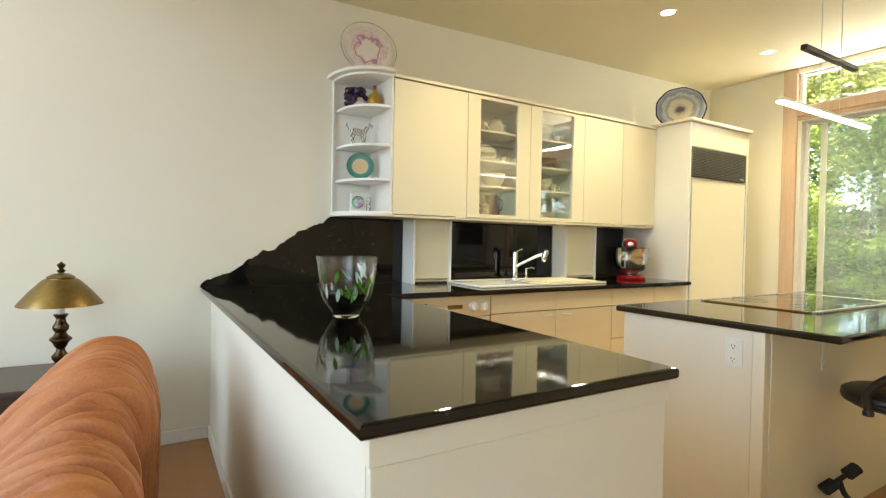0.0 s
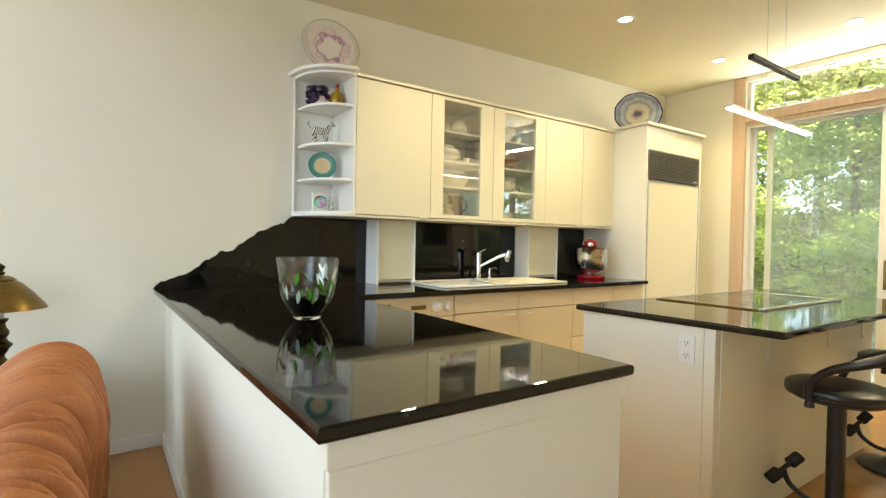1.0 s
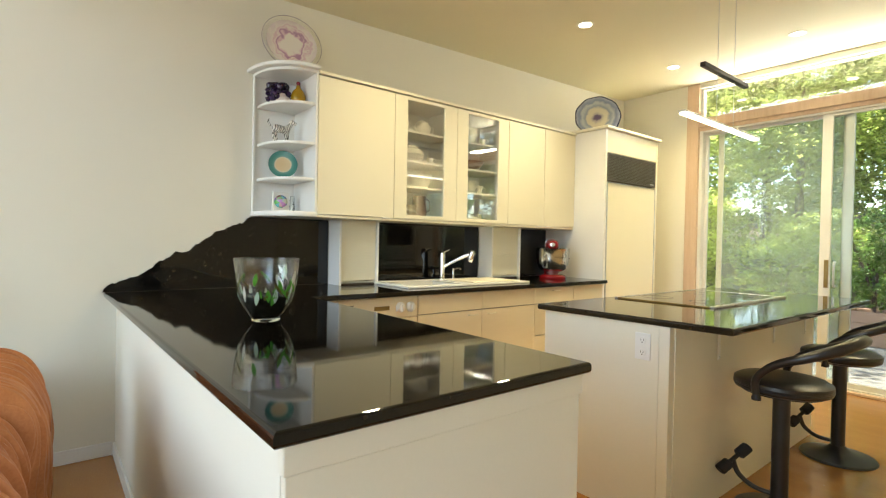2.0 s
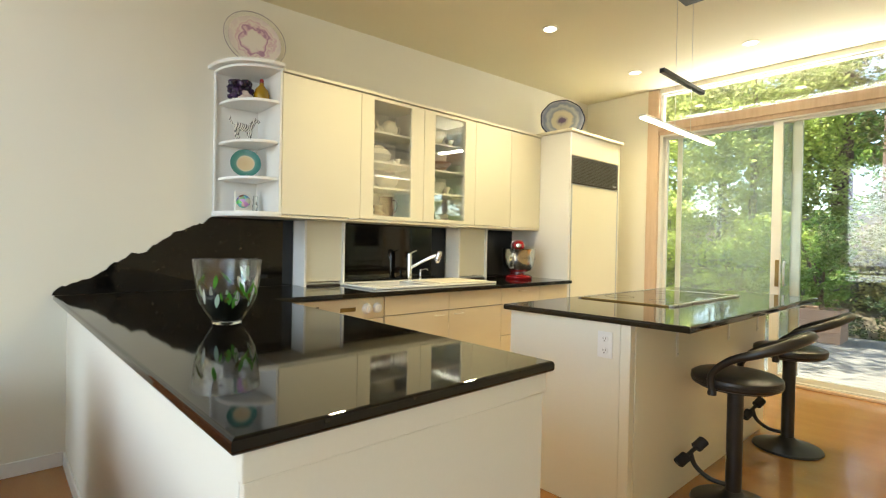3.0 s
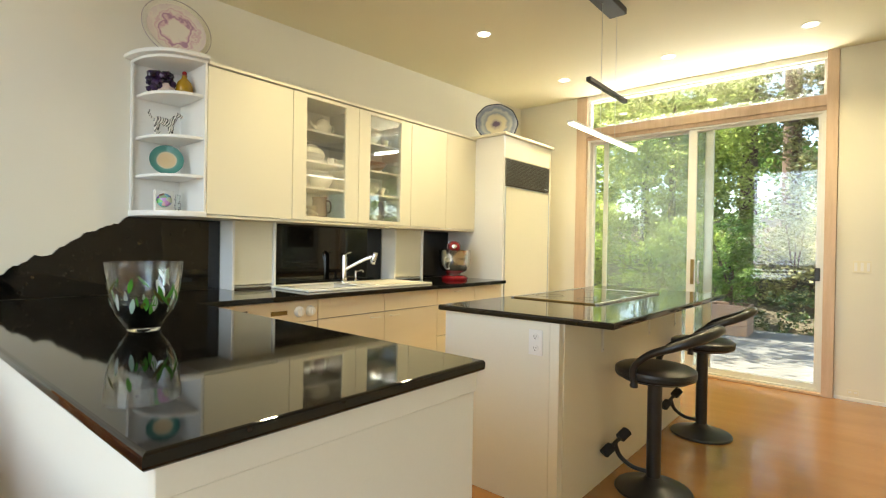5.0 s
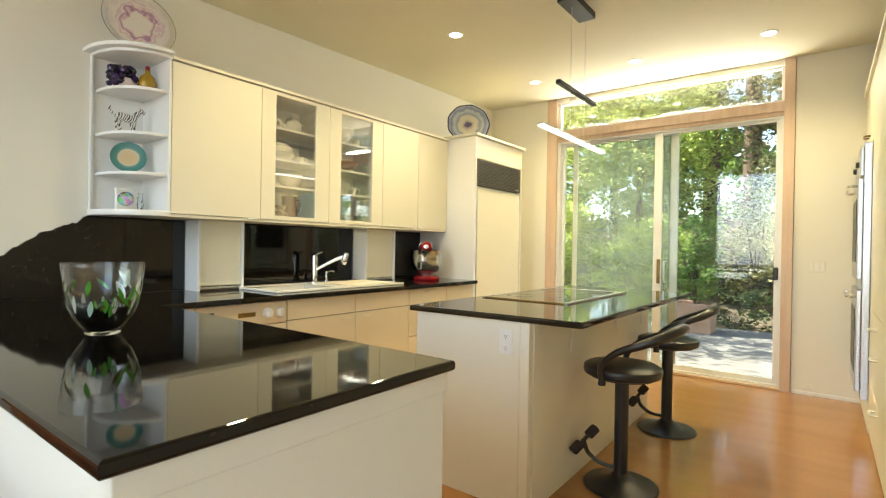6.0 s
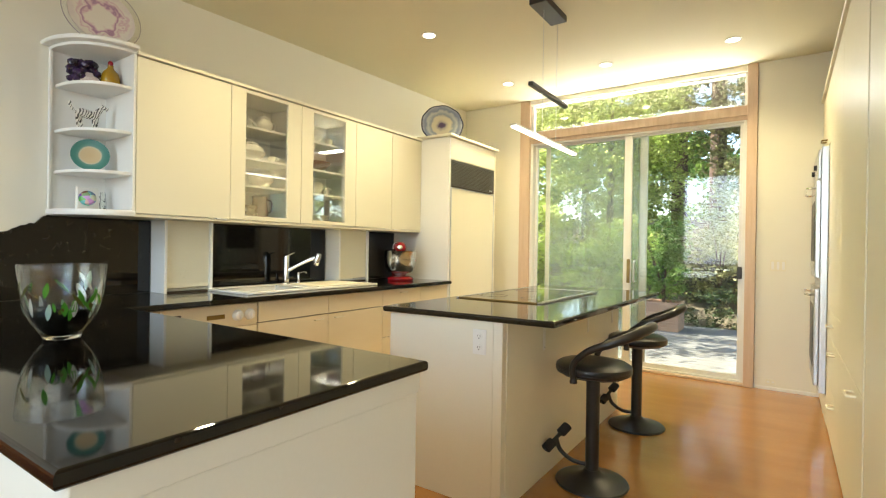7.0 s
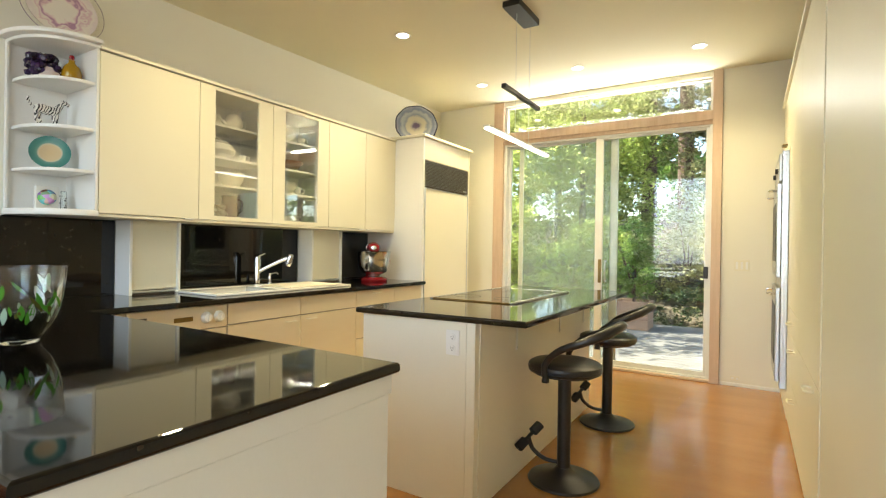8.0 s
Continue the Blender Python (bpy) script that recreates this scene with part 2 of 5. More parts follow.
def prism(pts, axis, lo, hi, bm=None, bev=0.0, seg=2):
    """A polygon, given in the two other axes, pushed along one axis."""
    bm = bm or bmesh.new()

    def at(p, h):
        return Vector((h, p[0], p[1])) if axis == "x" else Vector((p[0], h, p[1])) if axis == "y" else Vector((p[0], p[1], h))
    a = [bm.verts.new(at(p, lo)) for p in pts]
    b = [bm.verts.new(at(p, hi)) for p in pts]
    n = len(pts)
    fs = [bm.faces.new(a[::-1]), bm.faces.new(b)]
    fs += [bm.faces.new((a[i], a[(i + 1) % n], b[(i + 1) % n], b[i])) for i in range(n)]
    bmesh.ops.recalc_face_normals(bm, faces=fs)
    if bev:
        es = list({e for f in fs[:2] for e in f.edges})
        bmesh.ops.bevel(bm, geom=es, offset=bev, segments=seg, profile=0.5, affect="EDGES")
    return bm


def lathe(profile, at=(0, 0, 0), seg=32, bm=None, m=None, wobble=None):
    """A profile of (radius, height) turned round z; m: an extra pose."""
    bm = bm or bmesh.new()
    m = m or Matrix.Translation(at)
    rings = []
    for r, z in profile:
        if r < 1e-5:
            rings.append([bm.verts.new(m @ Vector((0, 0, z)))])
        else:
            ring = []
            for i in range(seg):
                a = 2 * math.pi * i / seg
                k = wobble(a, z) if wobble else 1.0
                ring.append(bm.verts.new(m @ Vector((r * k * math.cos(a), r * k * math.sin(a), z))))
            rings.append(ring)
    for p, q in zip(rings, rings[1:]):
        for i in range(seg):
            j = (i + 1) % seg
            if len(p) == 1 and len(q) == 1:
                continue
            if len(p) == 1:
                bm.faces.new((p[0], q[j], q[i]))
            elif len(q) == 1:
                bm.faces.new((p[i], p[j], q[0]))
            else:
                bm.faces.new((p[i], p[j], q[j], q[i]))
    for ring in (rings[0], rings[-1]):
        if len(ring) > 1 and profile[0] != profile[-1]:
            bm.faces.new(ring)
    bmesh.ops.recalc_face_normals(bm, faces=bm.faces[:])
    return bm


def tube(pts, r, seg=10, bm=None, smooth_steps=6):
    """A round bar along a smooth line through the points; r may be a list."""
    bm = bm or bmesh.new()
    P = [Vector(p) for p in pts]
    R = list(r) if isinstance(r, (list, tuple)) else [r] * len(P)
    line, rad = [], []
    if smooth_steps and len(P) > 2:
        for i in range(len(P) - 1):
            p0, p1, p2, p3 = P[max(i - 1, 0)], P[i], P[i + 1], P[min(i + 2, len(P) - 1)]
            for k in range(smooth_steps):
                t = k / smooth_steps
                line.append(0.5 * ((2 * p1) + (p2 - p0) * t + (2 * p0 - 5 * p1 + 4 * p2 - p3) * t * t + (3 * p1 - p0 - 3 * p2 + p3) * t ** 3))
                rad.append(R[i] * (1 - t) + R[i + 1] * t)
        line.append(P[-1])
        rad.append(R[-1])
    else:
        line, rad = P, R
    prev, rings = None, []
    for i, c in enumerate(line):
        d = (line[min(i + 1, len(line) - 1)] - line[max(i - 1, 0)]).normalized()
        if prev is None:
            prev = d.orthogonal().normalized()
        u = (prev - d * prev.dot(d)).normalized()
        w = d.cross(u)
        prev = u
        rings.append([bm.verts.new(c + rad[i] * (math.cos(2 * math.pi * k / seg) * u + math.sin(2 * math.pi * k / seg) * w)) for k in range(seg)])
    fs = []
    for p, q in zip(rings, rings[1:]):
        fs += [bm.faces.new((p[k], p[(k + 1) % seg], q[(k + 1) % seg], q[k])) for k in range(seg)]
    fs += [bm.faces.new(rings[0][::-1]), bm.faces.new(rings[-1])]
    bmesh.ops.recalc_face_normals(bm, faces=fs)
    return bm


# ---- large structure ----
structure("floor", box(-0.2, 6.0, -5.2, YF + 0.1, -0.12, 0.0), FLOOR, "glossy honey-coloured maple floor with faint grain", "floor")
structure("wall_west", box(-0.2, 0.0, -5.2, YF, 0.0, 5.6), CREAM, "smooth cream painted wall behind the kitchen counter", "wall")
structure("ceiling_1", prism([(-1.1, zc(-1.1)), (YF + 0.16, zc(YF + 0.16)), (YF + 0.16, CEIL + 0.14), (-1.1, CEIL + 0.14)], "x", 0.0, 6.0), CEILING, "warm off-white painted kitchen ceiling", "ceiling")
structure("ceiling_2", box(0.0, 6.0, -5.2, -1.1, 5.5, 5.6), CEILING, "off-white ceiling of the living room", "ceiling")
structure("wall_bulkhead", box(0.0, 6.0, -1.1, -0.98, CEIL + 0.1405, 5.6), CREAM, "cream painted wall above the kitchen ceiling's edge", "wall")
b = box(-0.2, 0.764, YF, YF + 0.16, 0, CEIL)
structure("wall_north_1", b, CREAM, "cream painted wall beside the refrigerator", "wall")
structure("wall_north_2", box(3.16, 6.0, YF, YF + 0.16, 0, CEIL), CREAM, "cream painted wall beside the sliding door", "wall")
structure("wall_north_3", box(0.895, 3.07, YF, YF + 0.16, 2.925, zc(YF)), CREAM, "thin cream strip above the clerestory window", "wall")
structure("wall_east_1", box(XP + 0.66, XP + 0.82, 0.3, YF, 0, zc(YF)), CREAM, "cream wall behind the tall pantry cabinets", "wall")
structure("wall_east_2", box(XP + 0.004, 6.0, 0.15, 0.3, 0, zc(0.3) + 0.02), CREAM, "cream wall at the end of the pantry", "wall")
# unseen wall; its opening is added for the side fill lamp
structure("wall_east_3", box(5.95, 6.1, -5.2, 0.15, 0, 0.5, bm=box(5.95, 6.1, -5.2, 0.15, 2.7, 5.6, bm=box(5.95, 6.1, -5.2, -3.9, 0.5, 2.7, bm=box(5.95, 6.1, -1.3, 0.15, 0.5, 2.7)))), CREAM, "unseen cream living room wall with an opening added for the side fill", "wall")
structure("wall_south", box(0, 5.95, -5.2, -5.05, 0, 0.85, bm=box(0, 5.95, -5.2, -5.05, 5.25, 5.6, bm=box(0, 0.95, -5.2, -5.05, 0.85, 5.25, bm=box(3.85, 5.95, -5.2, -5.05, 0.85, 5.25)))), CREAM, "cream living room wall with a large window opening", "wall")
structure("wall_east_4", box(XP + 0.004, XP + 0.12, 0.3, 2.255, 0, zc(2.2)), PANEL, "plain cream wall flush with the pantry cabinets", "wall")
structure("baseboard_1", box(0.0, 0.014, -5.0, 0.0095, 0.0, 0.075, 0.003), WHITE, "white painted baseboard", "baseboard")

# ---- stone counters ----
CT, CB = 0.924, 0.894      # top and underside of the granite
XC = 0.745                 # front edge of the sink counter


def slab(pts, z0, z1):
    return prism(pts, "z", z0, z1, bev=0.009, seg=3)


# peninsula: an ivory half wall under an overhanging top
pen = thing("peninsula", (1.3, 0.42, 0), "ivory painted kitchen peninsula base on the maple floor", "peninsula")
part("end_panel", box(2.527, 2.547, 0.022, 0.835, 0.0, CB - 0.056, 0.003), PANEL, pen)
part("side_panel", box(0.0, 2.526, 0.022, 0.042, 0.0, CB), CREAM, pen)
part("kitchen_panel", box(XC + 0.002, 2.526, 0.815, 0.835, 0.0, CB), LAMINATE_LOW, pen)
part("top_rail", box(2.527, 2.554, 0.016, 0.840, CB - 0.055, CB, 0.003), PANEL, pen)
part("baseboard", box(0.015, 2.52, 0.010, 0.0215, 0.0, 0.075, 0.003), WHITE, pen, "white painted baseboard")
pt = thing("peninsula_countertop", (1.3, 0.42, CB), "polished black granite countertop on the peninsula", "countertop")
part("slab", slab([(0.002, -0.038), (2.568, -0.006), (2.568, 0.857), (0.002, 0.857)], CB, CT), GRANITE, pt)

# sink counter with a cut-out for the sink
SY0, SY1, SX0, SX1 = 1.60, 2.80, 0.10, 0.63
cb = box(0.002, XC, 0.856, SY0 + 0.03, CB, CT)
box(0.002, XC, SY1 - 0.03, 3.718, CB, CT, bm=cb)
box(0.002, SX0 + 0.03, SY0 + 0.03, SY1 - 0.03, CB, CT, bm=cb)
box(SX1 - 0.03, XC, SY0 + 0.03, SY1 - 0.03, CB, CT, bm=cb)
sc = thing("sink_countertop", (0.37, 2.3, CB), "polished black granite countertop along the wall", "countertop")
part("slab", cb, GRANITE, sc)
part("front_nosing", box(XC, XC + 0.006, 0.857, 3.718, CB + 0.004, CT - 0.004, 0.002), GRANITE, sc)

# backsplash: granite slabs, the first with a natural broken edge that climbs the wall
bs = thing("granite_backsplash", (0.012, 1.5, CT), "black granite backsplash with a ragged broken edge climbing the wall", "backsplash")
rng = random.Random(5)
edge = []
N = 46
for i in range(N + 1):
    u = i / N
    y = -0.04 + u * 0.83
    z = CT + 0.012 + 0.475 * (u ** 1.03) + 0.012 * math.sin(u * 19 + 0.6) + 0.006 * math.sin(u * 47) + rng.uniform(-0.006, 0.006)
    edge.append((y + rng.uniform(-0.004, 0.004), min(z, 1.384)))
part("broken_edge_slab", prism([(-0.045, CT + 0.001)] + edge + [(1.304, 1.384), (1.304, CT + 0.001)], "x", 0.001, 0.024), GRANITE, bs)
ms = box(-0.019, 0.0, -1.147, 0.0, CT + 0.001, 1.384)
ms.transform(pose(0.021, 2.778, 0, 0, 0, 2.6))
part("middle_slab", ms, GRANITE, bs)
part("end_slab", box(0.001, 0.02, 3.155, 3.718, CT + 0.001, 1.384), GRANITE, bs)

# ---- appliance garages with tambour doors ----


def garage(y0, y1):
    g = thing("appliance_garage", (0.16, (y0 + y1) / 2, CT), "cream appliance garage with a slatted roll-up door", "cabinet", "appliance garages")
    part("side_panel", box(0.025, 0.198, y0 - 0.018, y0, CT, 1.384, 0.002), WHITE, g, "white side panel")
    part("side_panel", box(0.025, 0.198, y1, y1 + 0.016, CT, 1.384, 0.002), WHITE, g, "white side panel")
    door = part("tambour_door", box(0.160, 0.164, y0 + 0.001, y1 - 0.001, CT + 0.03, 1.384), LAMINATE, g)
    n = 21
    h = (1.384 - CT - 0.035) / n
    first = None
    for i in range(n):
        if first is None:
            first = part("slat", box(0.164, 0.178, y0 + 0.002, y1 - 0.002, CT + 0.035 + 0.0001, CT + 0.035 + h - 0.0001, 0.0004, 1), LAMINATE, door)
        else:
            s = first.copy()
            scene.collection.objects.link(s)
            s.location.z = i * h
    part("handle_rail", box(0.164, 0.190, y0 + 0.002, y1 - 0.002, CT + 0.012, CT + 0.024, 0.003), ALU, g, "aluminium pull rail")
    # solid dark strip in place of the shaded gap
    part("sill", box(0.164, 0.184, y0 + 0.002, y1 - 0.002, CT + 0.001, CT + 0.008), SHADOW_GAP, g, "dark strip painted as shade under the door")


garage(1.325, 1.61)
garage(2.80, 3.135)

# ---- base cabinets under the sink counter ----
XD = 0.70


def pull(parent, y, z, w=0.075, x=XD, material=None):
    part("pull", tube([(x, y - w / 2, z), (x + 0.022, y - w / 2, z), (x + 0.026, y, z), (x + 0.022, y + w / 2, z), (x, y + w / 2, z)], 0.0045, 8, smooth_steps=3), material or LAMINATE, parent, "small curved pull")


def base_unit(y0, y1, fronts, label, category="cabinet"):
    """fronts: (name, z0, z1, y0, y1, pull y or None)."""
    u = thing("base_cabinet", (0.35, (y0 + y1) / 2, 0), label, category, "base cabinets under the sink counter")
    part("body", box(0.03, XD - 0.022, y0 + 0.001, y1 - 0.001, 0.1, CB - 0.001), SHADOW_GAP, u)
    part("plinth", box(0.06, XD - 0.07, y0 + 0.001, y1 - 0.001, 0.0, 0.099), SHADOW_GAP, u, "dark recessed plinth")
    for name, z0, z1, a, c, py in fronts:
        f = part(name, box(XD - 0.02, XD, a + 0.002, c - 0.002, z0 + 0.002, z1 - 0.002, 0.002), LAMINATE_LOW, u)
        if py is not None:
            pull(f, py, z1 - 0.03)
    return u


base_unit(0.86, 1.045, [("drawer", 0.762, 0.888, 0.86, 1.045, None), ("door", 0.11, 0.76, 0.86, 1.045, None)], "cream corner base cabinet beside the peninsula")
dw = thing("dishwasher", (0.35, 1.34, 0), "cream built-in dishwasher with two round knobs", "dishwasher")
part("body", box(0.03, XD - 0.03, 1.047, 1.626, 0.1, CB - 0.001), SHADOW_GAP, dw)
part("plinth", box(0.06, XD - 0.07, 1.047, 1.626, 0.0, 0.099), SHADOW_GAP, dw)
cp = part("control_panel", box(XD - 0.028, XD, 1.05, 1.623, 0.752, 0.886, 0.004), LAMINATE_LOW, dw)
part("door_panel", box(XD - 0.028, XD - 0.002, 1.05, 1.623, 0.115, 0.748, 0.004), LAMINATE_LOW, dw)
part("handle_recess", box(XD, XD + 0.003, 1.295, 1.405, 0.806, 0.832, 0.001), BRASS, cp, "narrow bronze recessed handle")
part("vent", box(XD, XD + 0.002, 1.08, 1.15, 0.838, 0.850), SHADOW_GAP, cp, "dark narrow vent")
for ky in (1.487, 1.567):
    kb = part("knob", lathe([(0.0, 0.0), (0.034, 0.0), (0.034, 0.006), (0.027, 0.022), (0.024, 0.026), (0.0, 0.027)], m=pose(XD, ky, 0.818, 0, 90, 0)), WHITE, cp, "round ivory knob", True)
    part("grip", box(XD + 0.026, XD + 0.036, ky - 0.004, ky + 0.004, 0.798, 0.838, 0.002), WHITE, kb)
base_unit(1.63, 2.205, [("drawer_front", 0.757, 0.888, 1.63, 2.205, None), ("door", 0.11, 0.755, 1.63, 2.205, 2.11)], "cream base cabinet under the sink")
base_unit(2.205, 2.786, [("drawer_front", 0.757, 0.888, 2.205, 2.786, None), ("door", 0.11, 0.755, 2.205, 2.786, 2.30)], "cream base cabinet under the sink drainer")
base_unit(2.786, 3.29, [("drawer", 0.757, 0.888, 2.786, 3.29, 3.04), ("drawer", 0.5, 0.755, 2.786, 3.29, 3.04), ("drawer", 0.11, 0.498, 2.786, 3.29, 3.04)], "cream base cabinet with three drawers")
base_unit(3.29, 3.718, [("drawer", 0.757, 0.888, 3.29, 3.718, None), ("door", 0.11, 0.755, 3.29, 3.718, 3.38)], "cream base cabinet beside the refrigerator")

# ---- upper cabinets ----
UB, UT = 1.405, 2.295
XU = 0.366


def upper_body(u, y0, y1, hollow):
    if not hollow:
        part("body", box(0.002, XU - 0.022, y0 + 0.001, y1 - 0.001, UB, UT), WHITE, u)
        return
    part("side_panel", box(0.002, XU - 0.022, y0 + 0.001, y0 + 0.017, UB, UT), WHITE, u)
    part("side_panel", box(0.002, XU - 0.022, y1 - 0.017, y1 - 0.001, UB, UT), WHITE, u)
    part("back_panel", box(0.002, 0.012, y0 + 0.018, y1 - 0.018, UB, UT), WHITE, u)
    part("bottom_panel", box(0.013, XU - 0.022, y0 + 0.018, y1 - 0.018, UB, UB + 0.018), WHITE, u)
    part("top_panel", box(0.013, XU - 0.022, y0 + 0.018, y1 - 0.018, UT - 0.018, UT), WHITE, u)


GROUP_U = "upper cabinets"
SHELVES = (1.655, 1.845, 2.065)


def door_unit(y0, y1, side):
    u = thing("upper_cabinet", (0.18, (y0 + y1) / 2, UB), "cream flat-fronted upper cabinet with a closed door", "cabinet", GROUP_U)
    upper_body(u, y0, y1, False)
    d = part("door", box(XU - 0.02, XU, y0 + 0.002, y1 - 0.002, UB + 0.002, UT - 0.003, 0.002), LAMINATE, u)
    py = y1 - 0.06 if side > 0 else y0 + 0.06
    part("pull", box(XU - 0.012, XU + 0.008, py - 0.035, py + 0.035, UB - 0.006, UB + 0.002, 0.002), WHITE, d, "low white edge pull")


def glass_unit(y0, g0, g1, y1, skew=0.0):
    u = thing("upper_cabinet", (0.18, (y0 + y1) / 2, UB), "cream upper cabinet with a clear glass door and filled shelves", "cabinet", GROUP_U)
    upper_body(u, y0, y1, True)
    for z in SHELVES:
        part("shelf", box(0.013, XU - 0.05, y0 + 0.018, y1 - 0.018, z - 0.016, z, 0.001), WHITE, u)
    d = part("door", box(XU - 0.02, XU, y0 + 0.002, g0, UB + 0.002, UT - 0.003, 0.0015), LAMINATE, u)
    part("stile", box(XU - 0.02, XU, g1, y1 - 0.002, UB + 0.002, UT - 0.003, 0.0015), LAMINATE, d)
    part("rail", box(XU - 0.02, XU, g0, g1, UB + 0.002, UB + 0.03), LAMINATE, d)
    part("rail", box(XU - 0.02, XU, g0, g1, UT - 0.027, UT - 0.003), LAMINATE, d)
    pm = pose(XU - 0.010, (g0 + g1) / 2, 0, 0, 0, skew)
    pbm = box(-0.002, 0.002, -(g1 - g0) / 2, (g1 - g0) / 2, UB + 0.03, UT - 0.027)
    pbm.transform(pm)
    p = part("pane", pbm, CABINET_GLASS, d, "clear glass pane")
    p.visible_shadow = False


door_unit(1.06, 1.64, 1)
glass_unit(1.64, 1.75, 2.095, 2.22)
glass_unit(2.22, 2.335, 2.675, 2.80, 3.2)
door_unit(2.80, 3.27, 1)
door_unit(3.27, 3.718, -1)


def quarter(x1, y0, y1, n=18, x0=0.002, back=None):
    """Outline of a quarter-round board: straight against the wall and the cabinet, curved in front."""
    pts = [(x0, y1), (x0, y0)]
    for i in range(1, n):
        a = math.pi / 2 * i / n
        pts.append((x0 + (x1 - x0) * math.sin(a) ** 0.8, y1 - (y1 - y0) * math.cos(a) ** 0.9))
    pts.append((x1, y1))
    return pts


es = thing("corner_shelf_unit", (0.1, 0.92, 1.385), "white quarter-round open display shelf at the cabinet end", "shelf")
part("back_panel", box(0.002, 0.014, 0.775, 1.044, 1.42, 2.30), WHITE, es)
part("side_panel", box(0.002, XU, 1.044, 1.058, 1.42, 2.30, 0.002), WHITE, es)
part("wall_stile", box(0.002, 0.03, 0.762, 0.7745, 1.42, 2.30, 0.002), WHITE, es)
for z in (2.115, 1.862, 1.635):
    part("shelf", prism(quarter(0.352, 0.79, 1.0435, x0=0.0145), "z", z - 0.018, z, bev=0.003), WHITE, es, smooth=True)
part("bottom_board", prism(quarter(0.372, 0.758, 1.059), "z", 1.386, 1.42, bev=0.006), WHITE, es, smooth=True)
part("top_board", prism(quarter(0.368, 0.762, 1.059), "z", 2.30, 2.318, bev=0.003), WHITE, es, smooth=True)
cr = thing("cabinet_cornice", (0.2, 2.2, 2.296), "cream cornice board along the cabinet tops with a rounded end", "cornice")
part("board", box(0.002, XU + 0.012, 1.06, 3.718, 2.298, 2.318, 0.004), LAMINATE, cr)
part("rounded_end", prism(quarter(0.40, 0.725, 1.059), "z", 2.319, 2.345, bev=0.008), WHITE, cr, smooth=True)
lr = thing("cabinet_light_rail", (0.35, 2.4, 1.385), "cream rail under the upper cabinets", "trim")
part("rail", box(0.002, XU - 0.006, 1.06, 3.718, 1.386, 1.404, 0.003), LAMINATE, lr)

# ---- refrigerator ----
fr = thing("refrigerator", (0.35, 4.17, 0), "tall built-in refrigerator with cream door panel and dark louvred grille", "refrigerator")
part("side_panel", box(0.002, 0.70, 3.7200, 3.7500, 0.0, 2.315, 0.003), WHITE, fr, "white side panel")
part("side_panel", box(0.002, 0.70, 4.6200, 4.6450, 0.0, 2.315, 0.003), LAMINATE, fr)
part("body", box(0.03, 0.655, 3.7520, 4.6180, 0.0, 2.30), SHADOW_GAP, fr)
part("top_panel", box(0.657, 0.698, 3.7520, 4.6180, 2.105, 2.315, 0.003), LAMINATE, fr)
part("cornice", box(0.002, 0.73, 3.7000, 4.6650, 2.317, 2.345, 0.006), LAMINATE, fr)
part("base_plate", box(0.6, 0.65, 3.7550, 4.6150, 0.0, 0.1), SHADOW_GAP, fr)
gr = part("grille", box(0.66, 0.672, 3.7600, 4.6120, 1.845, 2.098), SHADOW_GAP, fr, "dark louvred ventilation grille")
sl = None
for i in range(17):
    if sl is None:
        sl = part("louvre", prism([(0.673, 1.856), (0.697, 1.851), (0.697, 1.858), (0.673, 1.864)], "y", 3.7750, 4.5970), GRILLE, gr)
    else:
        s = sl.copy()
        scene.collection.objects.link(s)
        s.location.z = i * 0.0142
for a, c in ((3.7600, 3.7740), (4.5980, 4.6120)):
    part("frame", box(0.673, 0.70, a, c, 1.845, 2.098), GRILLE, gr)
part("frame", box(0.673, 0.70, 3.7750, 4.5970, 2.086, 2.098), GRILLE, gr)
part("badge", box(0.7005, 0.703, 4.5050, 4.5750, 1.862, 1.874), ALU, gr, "small metal badge")
dr = part("door", box(0.657, 0.698, 3.7650, 4.6070, 0.11, 1.825, 0.004), LAMINATE, fr, "cream door panel")
for a, c in ((3.7580, 3.7645), (4.6075, 4.6140)):
    part("edge_trim", box(0.657, 0.705, a, c, 0.11, 1.832, 0.002), ALU, dr, "slim aluminium edge trim")
part("edge_trim", box(0.657, 0.705, 3.7650, 4.6070, 1.8255, 1.832, 0.002), ALU, dr, "slim aluminium edge trim")

# ---- island ----
isl = thing("kitchen_island", (2.0, 2.75, 0), "ivory painted kitchen island base under a granite top", "island")
IY0, IY1 = 1.80, 3.74
part("end_panel", box(1.625, 2.258, IY0, IY0 + 0.02, 0.0, CB, 0.002), PANEL, isl)
part("corner_post", box(2.260, 2.308, IY0 - 0.003, IY0 + 0.04, 0.0, CB, 0.003), PANEL, isl)
part("side_panel", box(2.302, 2.312, IY0 + 0.041, IY1, 0.0, CB, 0.002), PANEL, isl)
part("body", box(1.64, 2.30, IY0 + 0.021, IY1, 0.1, CB), LAMINATE_LOW, isl)
part("plinth", box(1.70, 2.30, IY0 + 0.03, IY1, 0.0, 0.099), SHADOW_GAP, isl)
for by in (2.27, 3.0, 3.55):
    br = part("bracket", box(2.3125, 2.318, by - 0.012, by + 0.012, CB - 0.20, CB, 0.002), WHITE, isl, "white steel support bracket")
    part("arm", box(2.3185, 2.51, by - 0.012, by + 0.012, CB - 0.006, CB - 0.0005, 0.001), WHITE, br)
    part("screw", lathe([(0, 0), (0.005, 0), (0.004, 0.003), (0, 0.004)], m=pose(2.318, by, CB - 0.185, 0, 90, 0), seg=10), ALU, br)
